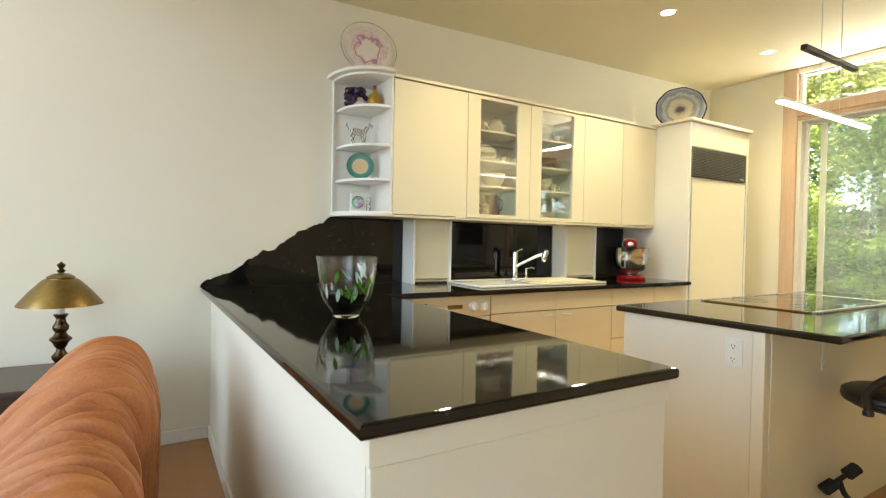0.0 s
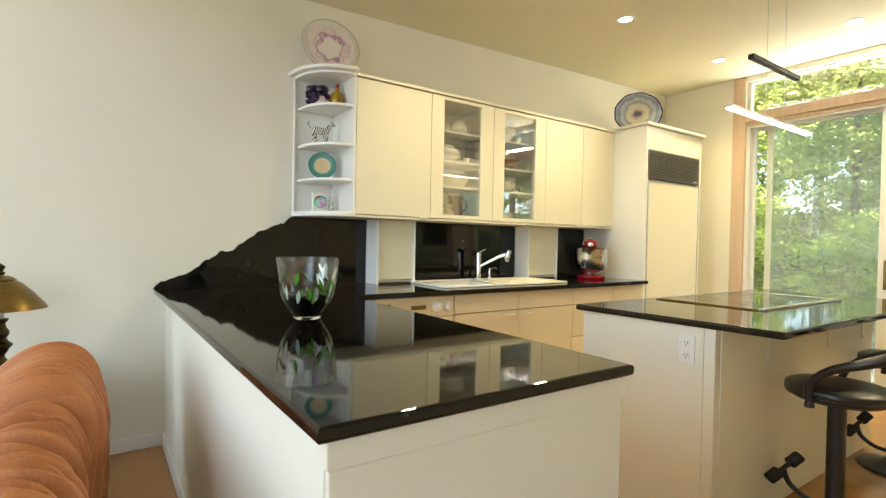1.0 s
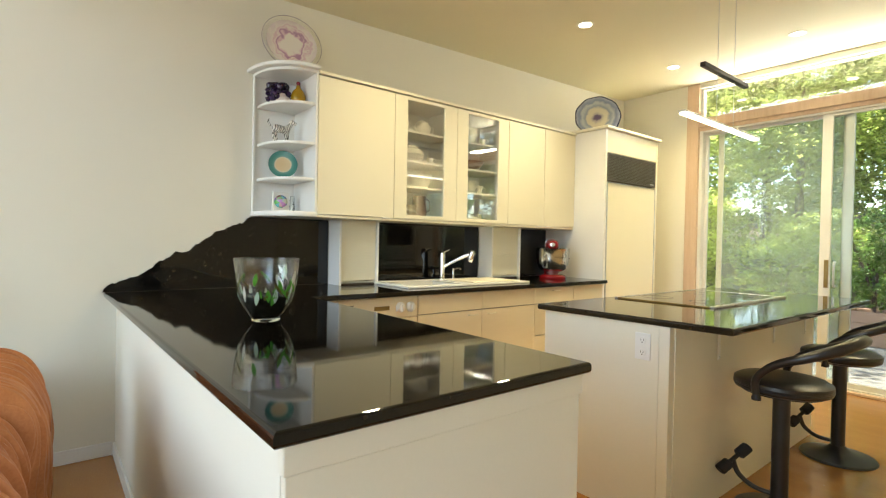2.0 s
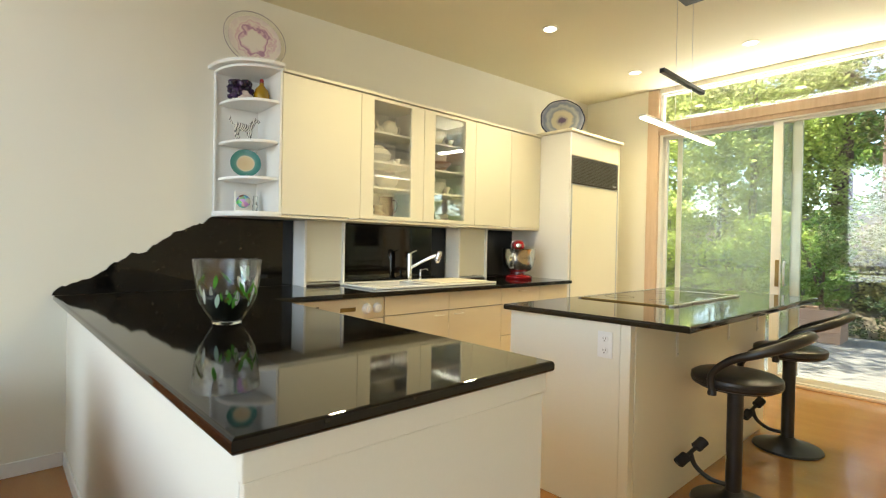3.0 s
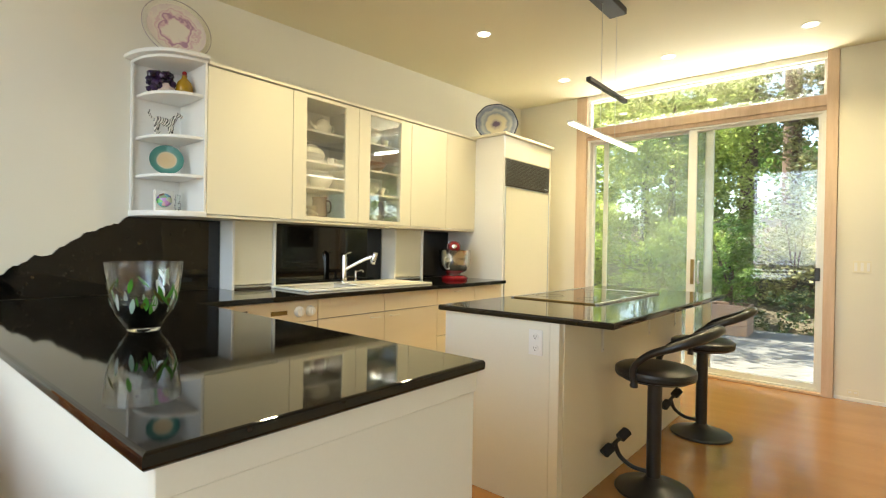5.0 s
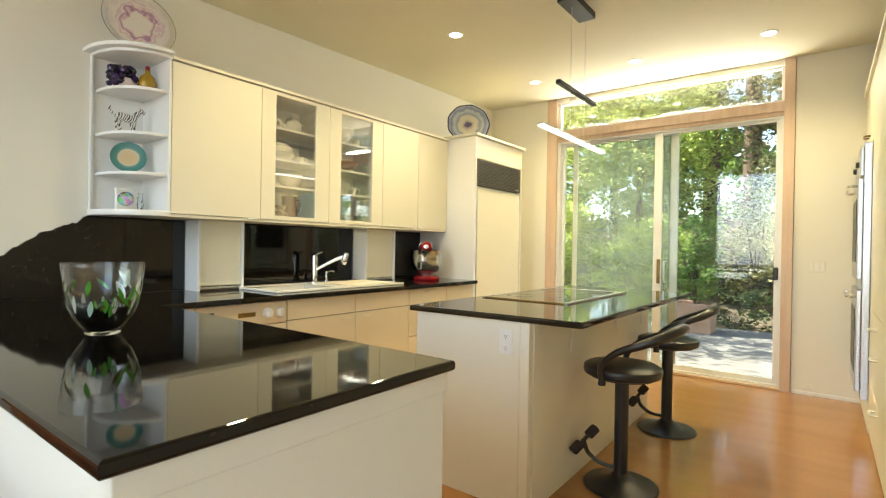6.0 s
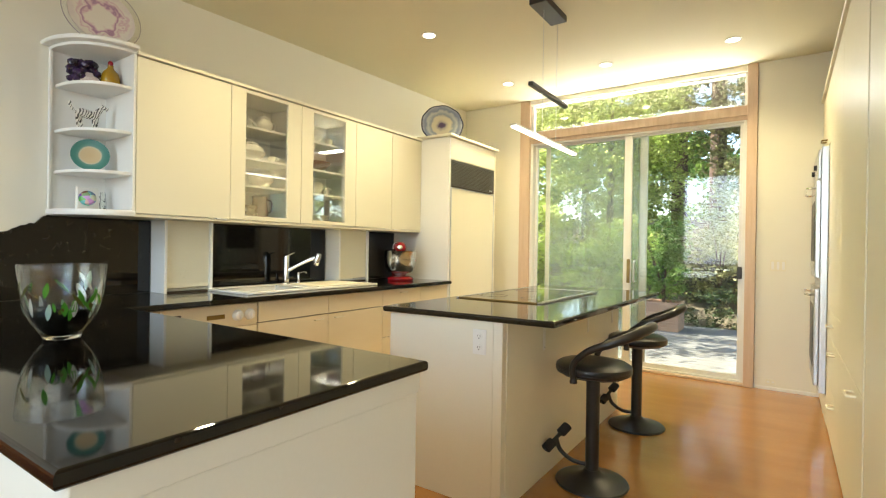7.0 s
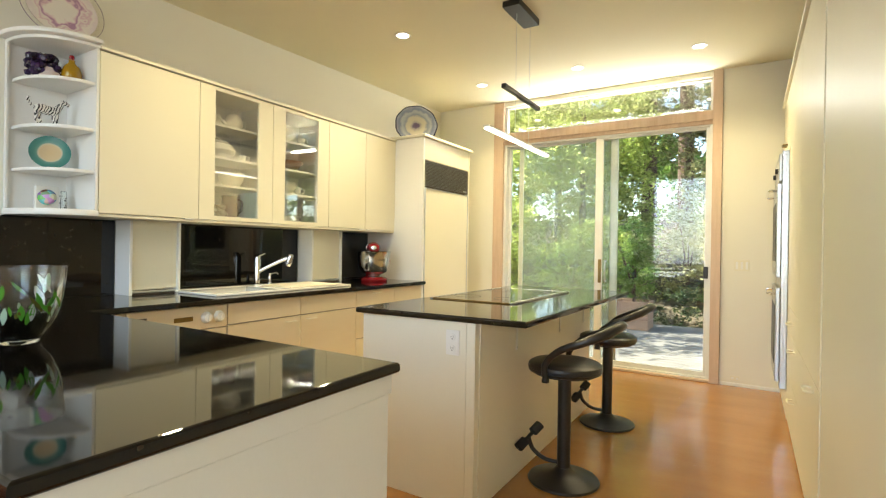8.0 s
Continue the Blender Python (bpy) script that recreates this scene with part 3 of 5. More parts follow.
it = thing("island_countertop", (2.1, 2.7, CB), "polished black granite countertop on the island", "countertop")
part("slab", slab([(1.610, 1.755), (2.562, 1.792), (2.585, 3.86), (1.60, 3.86)], CB, CT), GRANITE, it)
ol = thing("wall_outlet", (2.19, IY0, 0.795), "white double power outlet on the island end panel", "outlet", "outlets")
op = part("cover_plate", box(2.149, 2.222, IY0 - 0.006, IY0 - 0.0005, 0.732, 0.852, 0.002), WHITE, ol)
for oz in (0.765, 0.819):
    so = part("socket", lathe([(0, 0), (0.017, 0), (0.016, 0.003), (0, 0.003)], m=pose(2.1855, IY0 - 0.006, oz, 90, 0, 0), seg=20), WHITE, op)
    for sx in (-0.006, 0.006):
        part("slot", box(2.1855 + sx - 0.0012, 2.1855 + sx + 0.0012, IY0 - 0.0098, IY0 - 0.0092, oz - 0.002, oz + 0.007), SHADOW_GAP, so)
    part("slot", box(2.183, 2.188, IY0 - 0.0098, IY0 - 0.0092, oz - 0.011, oz - 0.006), SHADOW_GAP, so)

# ---- sliding door wall ----
wf = tagged(new("door_frame"), "pale fir frame round the sliding door and clerestory", "door frame", "", "structure")
ORIGIN[wf] = Vector()
part("post", box(0.768, 0.890, YF - 0.012, YF + 0.17, 0.0, CEIL - 0.002, 0.003), WOOD, wf)
part("post", box(3.075, 3.157, YF - 0.03, YF + 0.17, 0.0, CEIL - 0.002, 0.003), WOOD, wf)
part("beam", box(0.8905, 3.0745, YF - 0.008, YF + 0.16, 2.512, 2.604, 0.003), WOOD, wf)
part("beam_lip", box(0.8905, 3.0745, YF + 0.01, YF + 0.15, 2.475, 2.511, 0.002), WOOD, wf)
part("sill", box(0.8905, 3.0745, YF - 0.02, YF + 0.16, 0.001, 0.022, 0.003), WOOD, wf)
cw = tagged(new("window_1"), "wide clerestory window above the sliding door", "window", "", "structure")
ORIGIN[cw] = Vector()
for nm, v in (("frame", (0.892, 0.926, 2.605, 2.924)), ("frame", (3.052, 3.0735, 2.605, 2.924)), ("frame", (0.9265, 3.0515, 2.605, 2.618)), ("frame", (0.9265, 3.0515, 2.908, 2.924))):
    part(nm, box(v[0], v[1], YF + 0.03, YF + 0.08, v[2], v[3], 0.002), WHITE_ALU, cw)
p = part("pane", box(0.9265, 3.0515, YF + 0.05, YF + 0.056, 2.618, 2.908), CLERESTORY_GLASS, cw, "clear glass pane")
p.visible_shadow = False
sd = tagged(new("sliding_door"), "tall aluminium sliding glass door to the deck", "door", "", "structure")
ORIGIN[sd] = Vector()
part("outer_frame", box(0.892, 0.925, YF + 0.02, YF + 0.14, 0.0225, 2.4745, 0.002), WHITE_ALU, sd)
part("outer_frame", box(3.046, 3.0735, YF + 0.02, YF + 0.14, 0.0225, 2.4745, 0.002), WHITE_ALU, sd)
part("outer_frame", box(0.9255, 3.0455, YF + 0.02, YF + 0.14, 2.456, 2.4745, 0.002), WHITE_ALU, sd)
part("track", box(0.9255, 3.0455, YF + 0.02, YF + 0.14, 0.0225, 0.040, 0.002), WHITE_ALU, sd)


def leaf(name, x0, x1, y, left, right, material):
    """A framed glass leaf between x0 and x1; left and right: widths of its stiles."""
    f = part(name, box(x0, x0 + left, y, y + 0.035, 0.0405, 2.4555, 0.003), WHITE_ALU, sd)
    part("stile", box(x1 - right, x1, y, y + 0.035, 0.0405, 2.4555, 0.003), material, f)
    part("rail", box(x0 + left, x1 - right, y, y + 0.035, 2.432, 2.4555, 0.002), WHITE_ALU, f)
    part("rail", box(x0 + left, x1 - right, y, y + 0.035, 0.0405, 0.085, 0.002), WHITE_ALU, f)
    q = part("pane", box(x0 + left, x1 - right, y + 0.015, y + 0.021, 0.085, 2.432), DOOR_GLASS, f, "clear glass pane")
    q.visible_shadow = False
    return f


lf = leaf("fixed_leaf", 0.926, 2.186, YF + 0.09, 0.03, 0.068, ALU)
rf = leaf("sliding_leaf", 1.965, 3.045, YF + 0.04, 0.078, 0.028, WHITE_ALU)
part("screen_stile", box(1.044, 1.098, YF + 0.127, YF + 0.14, 0.05, 2.45, 0.002), WHITE_ALU, lf)
part("insect_screen", box(1.0985, 2.099, YF + 0.131, YF + 0.1315, 0.05, 2.45), SCREEN, lf, "fine insect screen with a pale tint for haze")
part("screen_stile", box(2.0995, 2.113, YF + 0.127, YF + 0.139, 0.05, 2.45, 0.002), ALU, lf, "aluminium screen edge")
part("handle", tube([(2.085, YF + 0.0395, 0.92), (2.085, YF - 0.008, 0.925), (2.085, YF - 0.014, 1.03), (2.085, YF - 0.008, 1.125), (2.085, YF + 0.0395, 1.13)], 0.009, 10), ALU, rf, "aluminium pull handle", True)
part("lock", box(2.004, 2.036, YF + 0.03, YF + 0.0395, 0.90, 1.15, 0.002), BRASS, rf, "brass lock plate")
part("latch", box(3.012, 3.052, YF - 0.004, YF + 0.0395, 0.99, 1.105, 0.008), BLACK, rf, "black latch handle")

# ---- tall pantry wall ----


def tall_handle(parent, y, z, x=XP):
    part("handle", tube([(x, y - 0.05, z), (x - 0.032, y - 0.05, z), (x - 0.036, y, z), (x - 0.032, y + 0.05, z), (x, y + 0.05, z)], 0.006, 8, smooth_steps=3), LAMINATE, parent, "cream bow handle")


def tall_unit(y0, y1, fronts, label):
    u = thing("pantry_cabinet", (XP + 0.3, (y0 + y1) / 2, 0), label, "cabinet", "tall pantry cabinets")
    part("body", box(XP + 0.022, XP + 0.65, y0 + 0.001, y1 - 0.001, 0.0, 2.53), LAMINATE, u)
    for nm, z0, z1, hy, hz in fronts:
        f = part(nm, box(XP, XP + 0.02, y0 + 0.0015, y1 - 0.0015, z0 + 0.0015, z1 - 0.0015, 0.0015), LAMINATE, u)
        if hy is not None:
            tall_handle(f, hy, hz)


tall_unit(2.26, 3.30, [("drawer", 0.02, 0.68, 2.53, 0.63), ("door", 0.68, 2.53, None, 0)], "tall cream pantry cabinet with a deep drawer below")
tall_unit(3.30, 4.28, [("drawer", 0.02, 0.36, 3.60, 0.30), ("drawer", 0.36, 0.67, 3.62, 0.615), ("drawer", 0.67, 0.86, 3.76, 0.775), ("door", 0.86, 2.53, None, 0)], "tall cream pantry cabinet with three drawers below")
ou = thing("oven_cabinet", (XP + 0.3, 4.76, 0), "tall cream cabinet housing the double oven", "cabinet", "tall pantry cabinets")
part("body", box(XP + 0.022, XP + 0.65, 4.281, YF - 0.002, 0.0, 2.53), LAMINATE, ou)
uf = part("door", box(XP, XP + 0.02, 4.2815, YF - 0.004, 2.05, 2.53, 0.0015), LAMINATE, ou)
part("drawer", box(XP, XP + 0.02, 4.2815, YF - 0.004, 0.0, 0.20, 0.0015), LAMINATE, ou)
part("handle", tube([(XP, 4.60, 2.12), (XP - 0.03, 4.60, 2.12), (XP - 0.033, 4.65, 2.12), (XP - 0.03, 4.70, 2.12), (XP, 4.70, 2.12)], 0.007, 8, smooth_steps=3), BRASS, uf, "brass bow handle")
ov = thing("double_oven", (XP, 4.78, 0.22), "stainless steel double wall oven with bar handles", "oven")
part("body", box(XP - 0.045, XP - 0.001, 4.33, 5.10, 0.21, 2.03, 0.003), STEEL, ov)
part("control_panel", box(XP - 0.065, XP - 0.046, 4.35, 5.08, 1.80, 2.01, 0.004), STEEL, ov)
for z0, z1 in ((1.06, 1.78), (0.26, 0.98)):
    d = part("oven_door", box(XP - 0.075, XP - 0.046, 4.35, 5.08, z0, z1, 0.004), STEEL, ov)
    part("window", box(XP - 0.079, XP - 0.0755, 4.45, 4.98, z0 + 0.12, z1 - 0.14, 0.001), BLACK, d, "dark glass oven window")
    part("handle", tube([(XP - 0.075, 4.42, z1 - 0.05), (XP - 0.125, 4.42, z1 - 0.05), (XP - 0.13, 4.75, z1 - 0.05), (XP - 0.125, 5.01, z1 - 0.05), (XP - 0.075, 5.01, z1 - 0.05)], 0.010, 8, smooth_steps=4), CHROME, d, "chrome bar handle", True)
part("dial", lathe([(0, 0), (0.022, 0), (0.02, 0.02), (0, 0.02)], m=pose(XP - 0.065, 4.55, 1.9, 0, -90, 0), seg=20), BLACK, ov)
part("dial", lathe([(0, 0), (0.022, 0), (0.02, 0.02), (0, 0.02)], m=pose(XP - 0.065, 4.93, 1.9, 0, -90, 0), seg=20), BLACK, ov)
pc = thing("pantry_cornice", (XP, 3.6, 2.53), "cream cornice along the pantry cabinet tops", "cornice")
part("board", box(XP - 0.02, XP + 0.65, 2.26, YF - 0.002, 2.532, 2.56, 0.006), LAMINATE, pc)

# ---- ceiling fittings ----
for i, (dx, dy) in enumerate(DOWNLIGHTS_AND_FILL[:4]):
    d = thing("recessed_downlight", (dx, dy, zc(dy)), "lit round recessed downlight with a white ring", "ceiling light", "ceiling downlights")
    part("ring", lathe([(0.047, -0.004), (0.062, -0.004), (0.064, 0.0), (0.047, 0.0), (0.047, -0.004)], (dx, dy, zc(dy) - 0.003), 32), WHITE, d)
    part("lens", lathe([(0.0, -0.001), (0.0465, -0.001), (0.0465, -0.0002), (0.0, -0.0002)], (dx, dy, zc(dy) - 0.003), 32), GLOW_WARM, d, "glowing lens")
XPN = 2.0
pn = thing("pendant_light", (XPN, 3.0, zc(3.0)), "black linear pendant light with a lit strip on thin cables", "pendant light")
part("canopy", box(XPN - 0.055, XPN + 0.066, 2.80, 3.175, zc(2.8) - 0.042, zc(2.8) + 0.004, 0.003), BLACK, pn)
for cy in (2.92, 3.165):
    part("cable", tube([(XPN, cy, zc(3.0) - 0.04), (XPN, cy, 1.995)], 0.0018, 6, smooth_steps=0), ALU, pn)
part("upper_bar", box(XPN - 0.016, XPN + 0.016, 2.72, 3.355, 2.305, 2.333, 0.003), BLACK, pn)
lb = part("lamp_bar", box(XPN - 0.023, XPN + 0.023, 2.48, 3.56, 1.995, 2.008, 0.004), ALU, pn)
part("diffuser", box(XPN - 0.020, XPN + 0.020, 2.49, 3.55, 1.985, 1.9945, 0.003), GLOW_STRIP, lb, "glowing diffuser strip")

# ---- bar stools ----


def bar_stool():
    s = thing("bar_stool", (0, 0, 0), "black pedestal bar stool with round padded seat and looped backrest", "stool", "bar stools at the island")
    part("base", lathe([(0.0, 0.0), (0.168, 0.0), (0.172, 0.006), (0.168, 0.014), (0.12, 0.026), (0.07, 0.042), (0.045, 0.058), (0.034, 0.075), (0.0, 0.075)], seg=48), BLACK, s, smooth=True)
    part("column", lathe([(0.0, 0.07), (0.032, 0.07), (0.032, 0.57), (0.0, 0.57)], seg=24), BLACK, s, smooth=True)
    part("seat_plate", lathe([(0.0, 0.565), (0.10, 0.565), (0.15, 0.578), (0.15, 0.584), (0.0, 0.584)], seg=32), BLACK, s, smooth=True)
    seat = part("seat", lathe([(0.0, 0.584), (0.155, 0.584), (0.173, 0.592), (0.178, 0.604), (0.174, 0.612), (0.178, 0.618), (0.176, 0.632), (0.16, 0.643), (0.10, 0.650), (0.0, 0.652)], seg=48), VINYL, s, "padded black vinyl seat", True)
    part("piping", lathe([(0.175 + 0.004 * math.cos(a), 0.613 + 0.004 * math.sin(a)) for a in [k * math.pi / 3 for k in range(7)]], seg=48), VINYL, seat, smooth=True)
    half = [(-0.035, -0.178, 0.585), (-0.035, -0.185, 0.66), (0.03, -0.188, 0.735), (0.13, -0.18, 0.785), (0.21, -0.14, 0.825), (0.25, -0.07, 0.85)]
    rr = [0.014, 0.015, 0.017, 0.021, 0.024, 0.025]
    path = half + [(0.26, 0, 0.858)] + [(x, -y, z) for x, y, z in half[::-1]]
    part("backrest", tube(path, rr + [0.025] + rr[::-1], 12), VINYL, s, "looped padded backrest and arms", True)
    for sy in (-1, 1):
        part("arm_mount", lathe([(0, 0), (0.017, 0), (0.018, 0.012), (0.012, 0.03), (0, 0.03)], (-0.035, sy * 0.178, 0.565), 14), BLACK, s, smooth=True)
    fr_ = part("foot_bar", tube([(-0.028, -0.01, 0.095), (-0.09, -0.025, 0.105), (-0.145, -0.04, 0.15), (-0.165, -0.05, 0.215)], 0.011, 10), BLACK, s, smooth=True)
    a, c = Vector((-0.195, -0.11, 0.165)), Vector((-0.13, 0.02, 0.268))
    part("cross_bar", tube([a, c], 0.010, 10, smooth_steps=0), BLACK, fr_, smooth=True)
    for p0, p1 in ((a, a.lerp(c, 0.34)), (c.lerp(a, 0.34), c)):
        part("foot_grip", tube([p0, p0.lerp(p1, 0.06), p0.lerp(p1, 0.94), p1], [0.021, 0.025, 0.025, 0.021], 14, smooth_steps=0), RUBBER, fr_, "black foam foot grip", True)
    return s


st = bar_stool()
st.matrix_basis = pose(2.55, 2.38, 0, 0, 0, 0) @ Matrix.Diagonal((1.1, 1.1, 1.0, 1.0))
copy_thing(st, pose(2.53, 3.42, 0, 0, 0, 4))

# ---- sink, tap and things on the counter ----
sk = thing("kitchen_sink", (0.36, 2.2, CT), "white enamelled drop-in double sink with a drainer", "sink")
rim = bmesh.new()
for v in ((SX0, SX0 + 0.11, SY0, SY1), (SX1 - 0.05, SX1, SY0, SY1), (SX0 + 0.11, SX1 - 0.05, SY0, SY0 + 0.05), (SX0 + 0.11, SX1 - 0.05, SY1 - 0.05, SY1), (SX0 + 0.11, SX1 - 0.05, 2.12, 2.20)):
    box(v[0], v[1], v[2], v[3], CT + 0.0005, CT + 0.016, 0.004, bm=rim)
part("rim", rim, PORCELAIN, sk, smooth=True)
for y0, y1, dep in ((SY0 + 0.05, 2.12, 0.17), (2.20, SY1 - 0.05, 0.03)):
    x0, x1 = SX0 + 0.11, SX1 - 0.05
    bb = box(x0, x1, y0, y1, CT - dep - 0.008, CT - dep)
    for v in ((x0 - 0.006, x0, y0, y1), (x1, x1 + 0.006, y0, y1), (x0, x1, y0 - 0.006, y0), (x0, x1, y1, y1 + 0.006)):
        box(v[0], v[1], v[2], v[3], CT - dep, CT + 0.010, bm=bb)
    part("basin" if dep > 0.1 else "drainer", bb, PORCELAIN, sk)
part("cutting_board", box(SX0 + 0.13, SX1 - 0.07, 2.24, 2.72, CT + 0.002, CT + 0.022, 0.004), mat("ivory_board", (0.80, 0.74, 0.60), (0.77, 0.70, 0.56), 0.4, stretch=(1, 8, 1)), sk, "ivory board over the drainer")
fc = thing("kitchen_tap", (0.155, 2.26, CT + 0.016), "chrome single-lever kitchen tap with a pull-out spout", "tap")
tz = CT + 0.016
part("body", lathe([(0.0, 0.0), (0.030, 0.0), (0.030, 0.008), (0.023, 0.014), (0.023, 0.20), (0.020, 0.215), (0.0, 0.217)], (0.155, 2.26, tz), 24), CHROME, fc, smooth=True)
sp = part("spout", tube([(0.165, 2.265, tz + 0.10), (0.22, 2.31, tz + 0.14), (0.29, 2.365, tz + 0.185), (0.335, 2.40, tz + 0.205)], [0.014, 0.014, 0.015, 0.016], 14), CHROME, fc, smooth=True)
part("spray_head", lathe([(0.0, -0.05), (0.020, -0.05), (0.024, -0.03), (0.024, 0.03), (0.018, 0.045), (0.0, 0.047)], m=pose(0.345, 2.408, tz + 0.195, -8, 14, 0), seg=20), CHROME, sp, smooth=True)
part("lever", tube([(0.155, 2.26, tz + 0.21), (0.158, 2.285, tz + 0.225), (0.16, 2.33, tz + 0.24)], [0.007, 0.005, 0.004], 8), CHROME, fc, smooth=True)
sd_ = thing("soap_dispenser", (0.165, 2.37, tz), "small chrome soap dispenser beside the tap", "dispenser")
part("stem", lathe([(0.0, 0.0), (0.018, 0.0), (0.018, 0.01), (0.010, 0.02), (0.010, 0.075), (0.012, 0.085), (0.0, 0.086)], (0.165, 2.37, tz), 16), CHROME, sd_, smooth=True)
part("nozzle", tube([(0.165, 2.37, tz + 0.078), (0.21, 2.385, tz + 0.09), (0.235, 2.393, tz + 0.08)], 0.005, 8), CHROME, sd_, smooth=True)

RED = mat("red_enamel", (0.30, 0.008, 0.012), (0.24, 0.006, 0.009), 0.16, scale=4, fine=80, bump=0, coat=0.5)
BOWL_STEEL = mat("polished_steel", (0.62, 0.62, 0.60), (0.56, 0.56, 0.54), 0.20, 1.0, stretch=(1, 1, 20), bump=0.01, rvar=0.05)
mxr = thing("stand_mixer", (0.33, 3.48, CT), "red enamel stand mixer with a steel bowl", "mixer")
mc = Vector((0.30, 3.44, CT))


def mx_box(x0, x1, y0, y1, z0, z1, bev):
    return box(mc.x + x0, mc.x + x1, mc.y + y0, mc.y + y1, mc.z + z0, mc.z + z1, bev, 4)


part("foot", lathe([(0.0, 0.0), (0.105, 0.0), (0.11, 0.008), (0.11, 0.022), (0.098, 0.035), (0.07, 0.045), (0.0, 0.045)], (mc.x + 0.02, mc.y - 0.03, mc.z), 36), RED, mxr, smooth=True)
part("pedestal", mx_box(-0.055, 0.055, 0.05, 0.145, 0.0, 0.27, 0.03), RED, mxr, smooth=True)
hb = bmesh.new()
lathe([(0.0, -0.15), (0.026, -0.148), (0.040, -0.13), (0.048, -0.06), (0.054, 0.03), (0.052, 0.11), (0.04, 0.145), (0.0, 0.155)], m=pose(mc.x + 0.005, mc.y + 0.0, mc.z + 0.312, 90, 0, 8), seg=28, bm=hb)
hd = part("motor_head", hb, RED, mxr, smooth=True)
part("band", lathe([(0.050, -0.006), (0.0545, -0.006), (0.0545, 0.006), (0.050, 0.006), (0.050, -0.006)], m=pose(mc.x + 0.005, mc.y + 0.0, mc.z + 0.312, 90, 0, 8), seg=28), CHROME, hd, "chrome trim band", True)
part("cap", lathe([(0.0, 0.0), (0.024, 0.0), (0.024, 0.018), (0.018, 0.026), (0.0, 0.028)], m=pose(mc.x + 0.02, mc.y - 0.14, mc.z + 0.312, 90, 0, 8), seg=20), CHROME, hd, "chrome hub cap", True)
part("hub", lathe([(0.0, -0.04), (0.03, -0.04), (0.036, 0.0), (0.0, 0.0)], (mc.x + 0.02, mc.y - 0.04, mc.z + 0.272), 20), CHROME, hd, smooth=True)
bw = part("bowl", lathe([(0.0, 0.048), (0.05, 0.048), (0.056, 0.065), (0.100, 0.085), (0.122, 0.13), (0.130, 0.20), (0.132, 0.275), (0.137, 0.281), (0.131, 0.279), (0.127, 0.20), (0.118, 0.13), (0.05, 0.065), (0.0, 0.062)], (mc.x + 0.02, mc.y - 0.045, mc.z), 40), BOWL_STEEL, mxr, "polished steel mixing bowl", True)
part("handle", tube([(mc.x - 0.02, mc.y - 0.148, mc.z + 0.215), (mc.x - 0.045, mc.y - 0.20, mc.z + 0.21), (mc.x - 0.05, mc.y - 0.215, mc.z + 0.16), (mc.x - 0.04, mc.y - 0.185, mc.z + 0.11), (mc.x - 0.01, mc.y - 0.14, mc.z + 0.11)], 0.007, 8), STEEL, bw, smooth=True)
for s in (-1, 1):
    part("lift_arm", tube([(mc.x + s * 0.055, mc.y + 0.07, mc.z + 0.19), (mc.x + 0.02 + s * 0.122, mc.y - 0.03, mc.z + 0.19), (mc.x + 0.02 + s * 0.11, mc.y - 0.09, mc.z + 0.19)], 0.008, 8), RED, mxr, smooth=True)

mxr.rotation_euler.z = radians(36)
mxr.scale = (1.15, 1.15, 1.0)

# cooktop on the island
BLACK_GLASS = mat("black_ceramic_glass", (0.012, 0.012, 0.013), (0.01, 0.01, 0.01), 0.03, bump=0, rvar=0.01)
ck = thing("glass_cooktop", (1.94, 2.9, CT), "black glass cooktop with steel edge trim in the island", "cooktop")
part("glass_plate", box(1.685, 2.215, 2.40, 3.42, CT + 0.0005, CT + 0.006, 0.001), BLACK_GLASS, ck)
part("trim", box(1.666, 1.684, 2.388, 3.432, CT + 0.0005, CT + 0.009, 0.002), STEEL, ck)
part("trim", box(2.216, 2.240, 2.388, 3.432, CT + 0.0005, CT + 0.011, 0.002), STEEL, ck)
part("trim", box(1.685, 2.215, 2.388, 2.3995, CT + 0.0005, CT + 0.008, 0.002), BRASS, ck, "narrow bronze trim")
part("trim", box(1.685, 2.215, 3.4205, 3.432, CT + 0.0005, CT + 0.008, 0.002), STEEL, ck)
for bx, by in ((1.80, 2.64), (1.80, 3.16), (2.09, 2.64), (2.09, 3.16)):
    part("burner_ring", lathe([(0.085, 0.0), (0.090, 0.0), (0.090, 0.0006), (0.085, 0.0006), (0.085, 0.0)], (bx, by, CT + 0.0061), 40), GRILLE, ck)

# ---- glass bowl on the peninsula ----
CLEAR = glass("clear_glass", (0.97, 0.99, 0.97))
BOWL_DARK = mat("dark_green_black_glass", (0.006, 0.008, 0.010), (0.012, 0.016, 0.010), 0.08, bump=0)
GLASS_GREEN = mat("leaf_green_glass", (0.08, 0.34, 0.03), (0.14, 0.42, 0.06), 0.15, bump=0)
GLASS_MINT = mat("pale_mint_glass", (0.48, 0.66, 0.54), (0.60, 0.74, 0.62), 0.2, bump=0)
GLASS_WHITE = mat("milk_white_glass", (0.70, 0.72, 0.66), (0.60, 0.64, 0.58), 0.2, bump=0)
GLASS_OLIVE = mat("olive_glass", (0.16, 0.15, 0.03), (0.08, 0.10, 0.02), 0.2, bump=0)
BX, BY = 1.43, 0.375
gb = thing("art_glass_bowl", (BX, BY, CT), "tall clear art glass bowl with green and white flecks", "bowl")
prof_out = [(0.050, 0.0), (0.053, 0.005), (0.054, 0.012), (0.066, 0.028), (0.086, 0.058), (0.100, 0.095), (0.110, 0.140), (0.117, 0.190), (0.121, 0.236)]


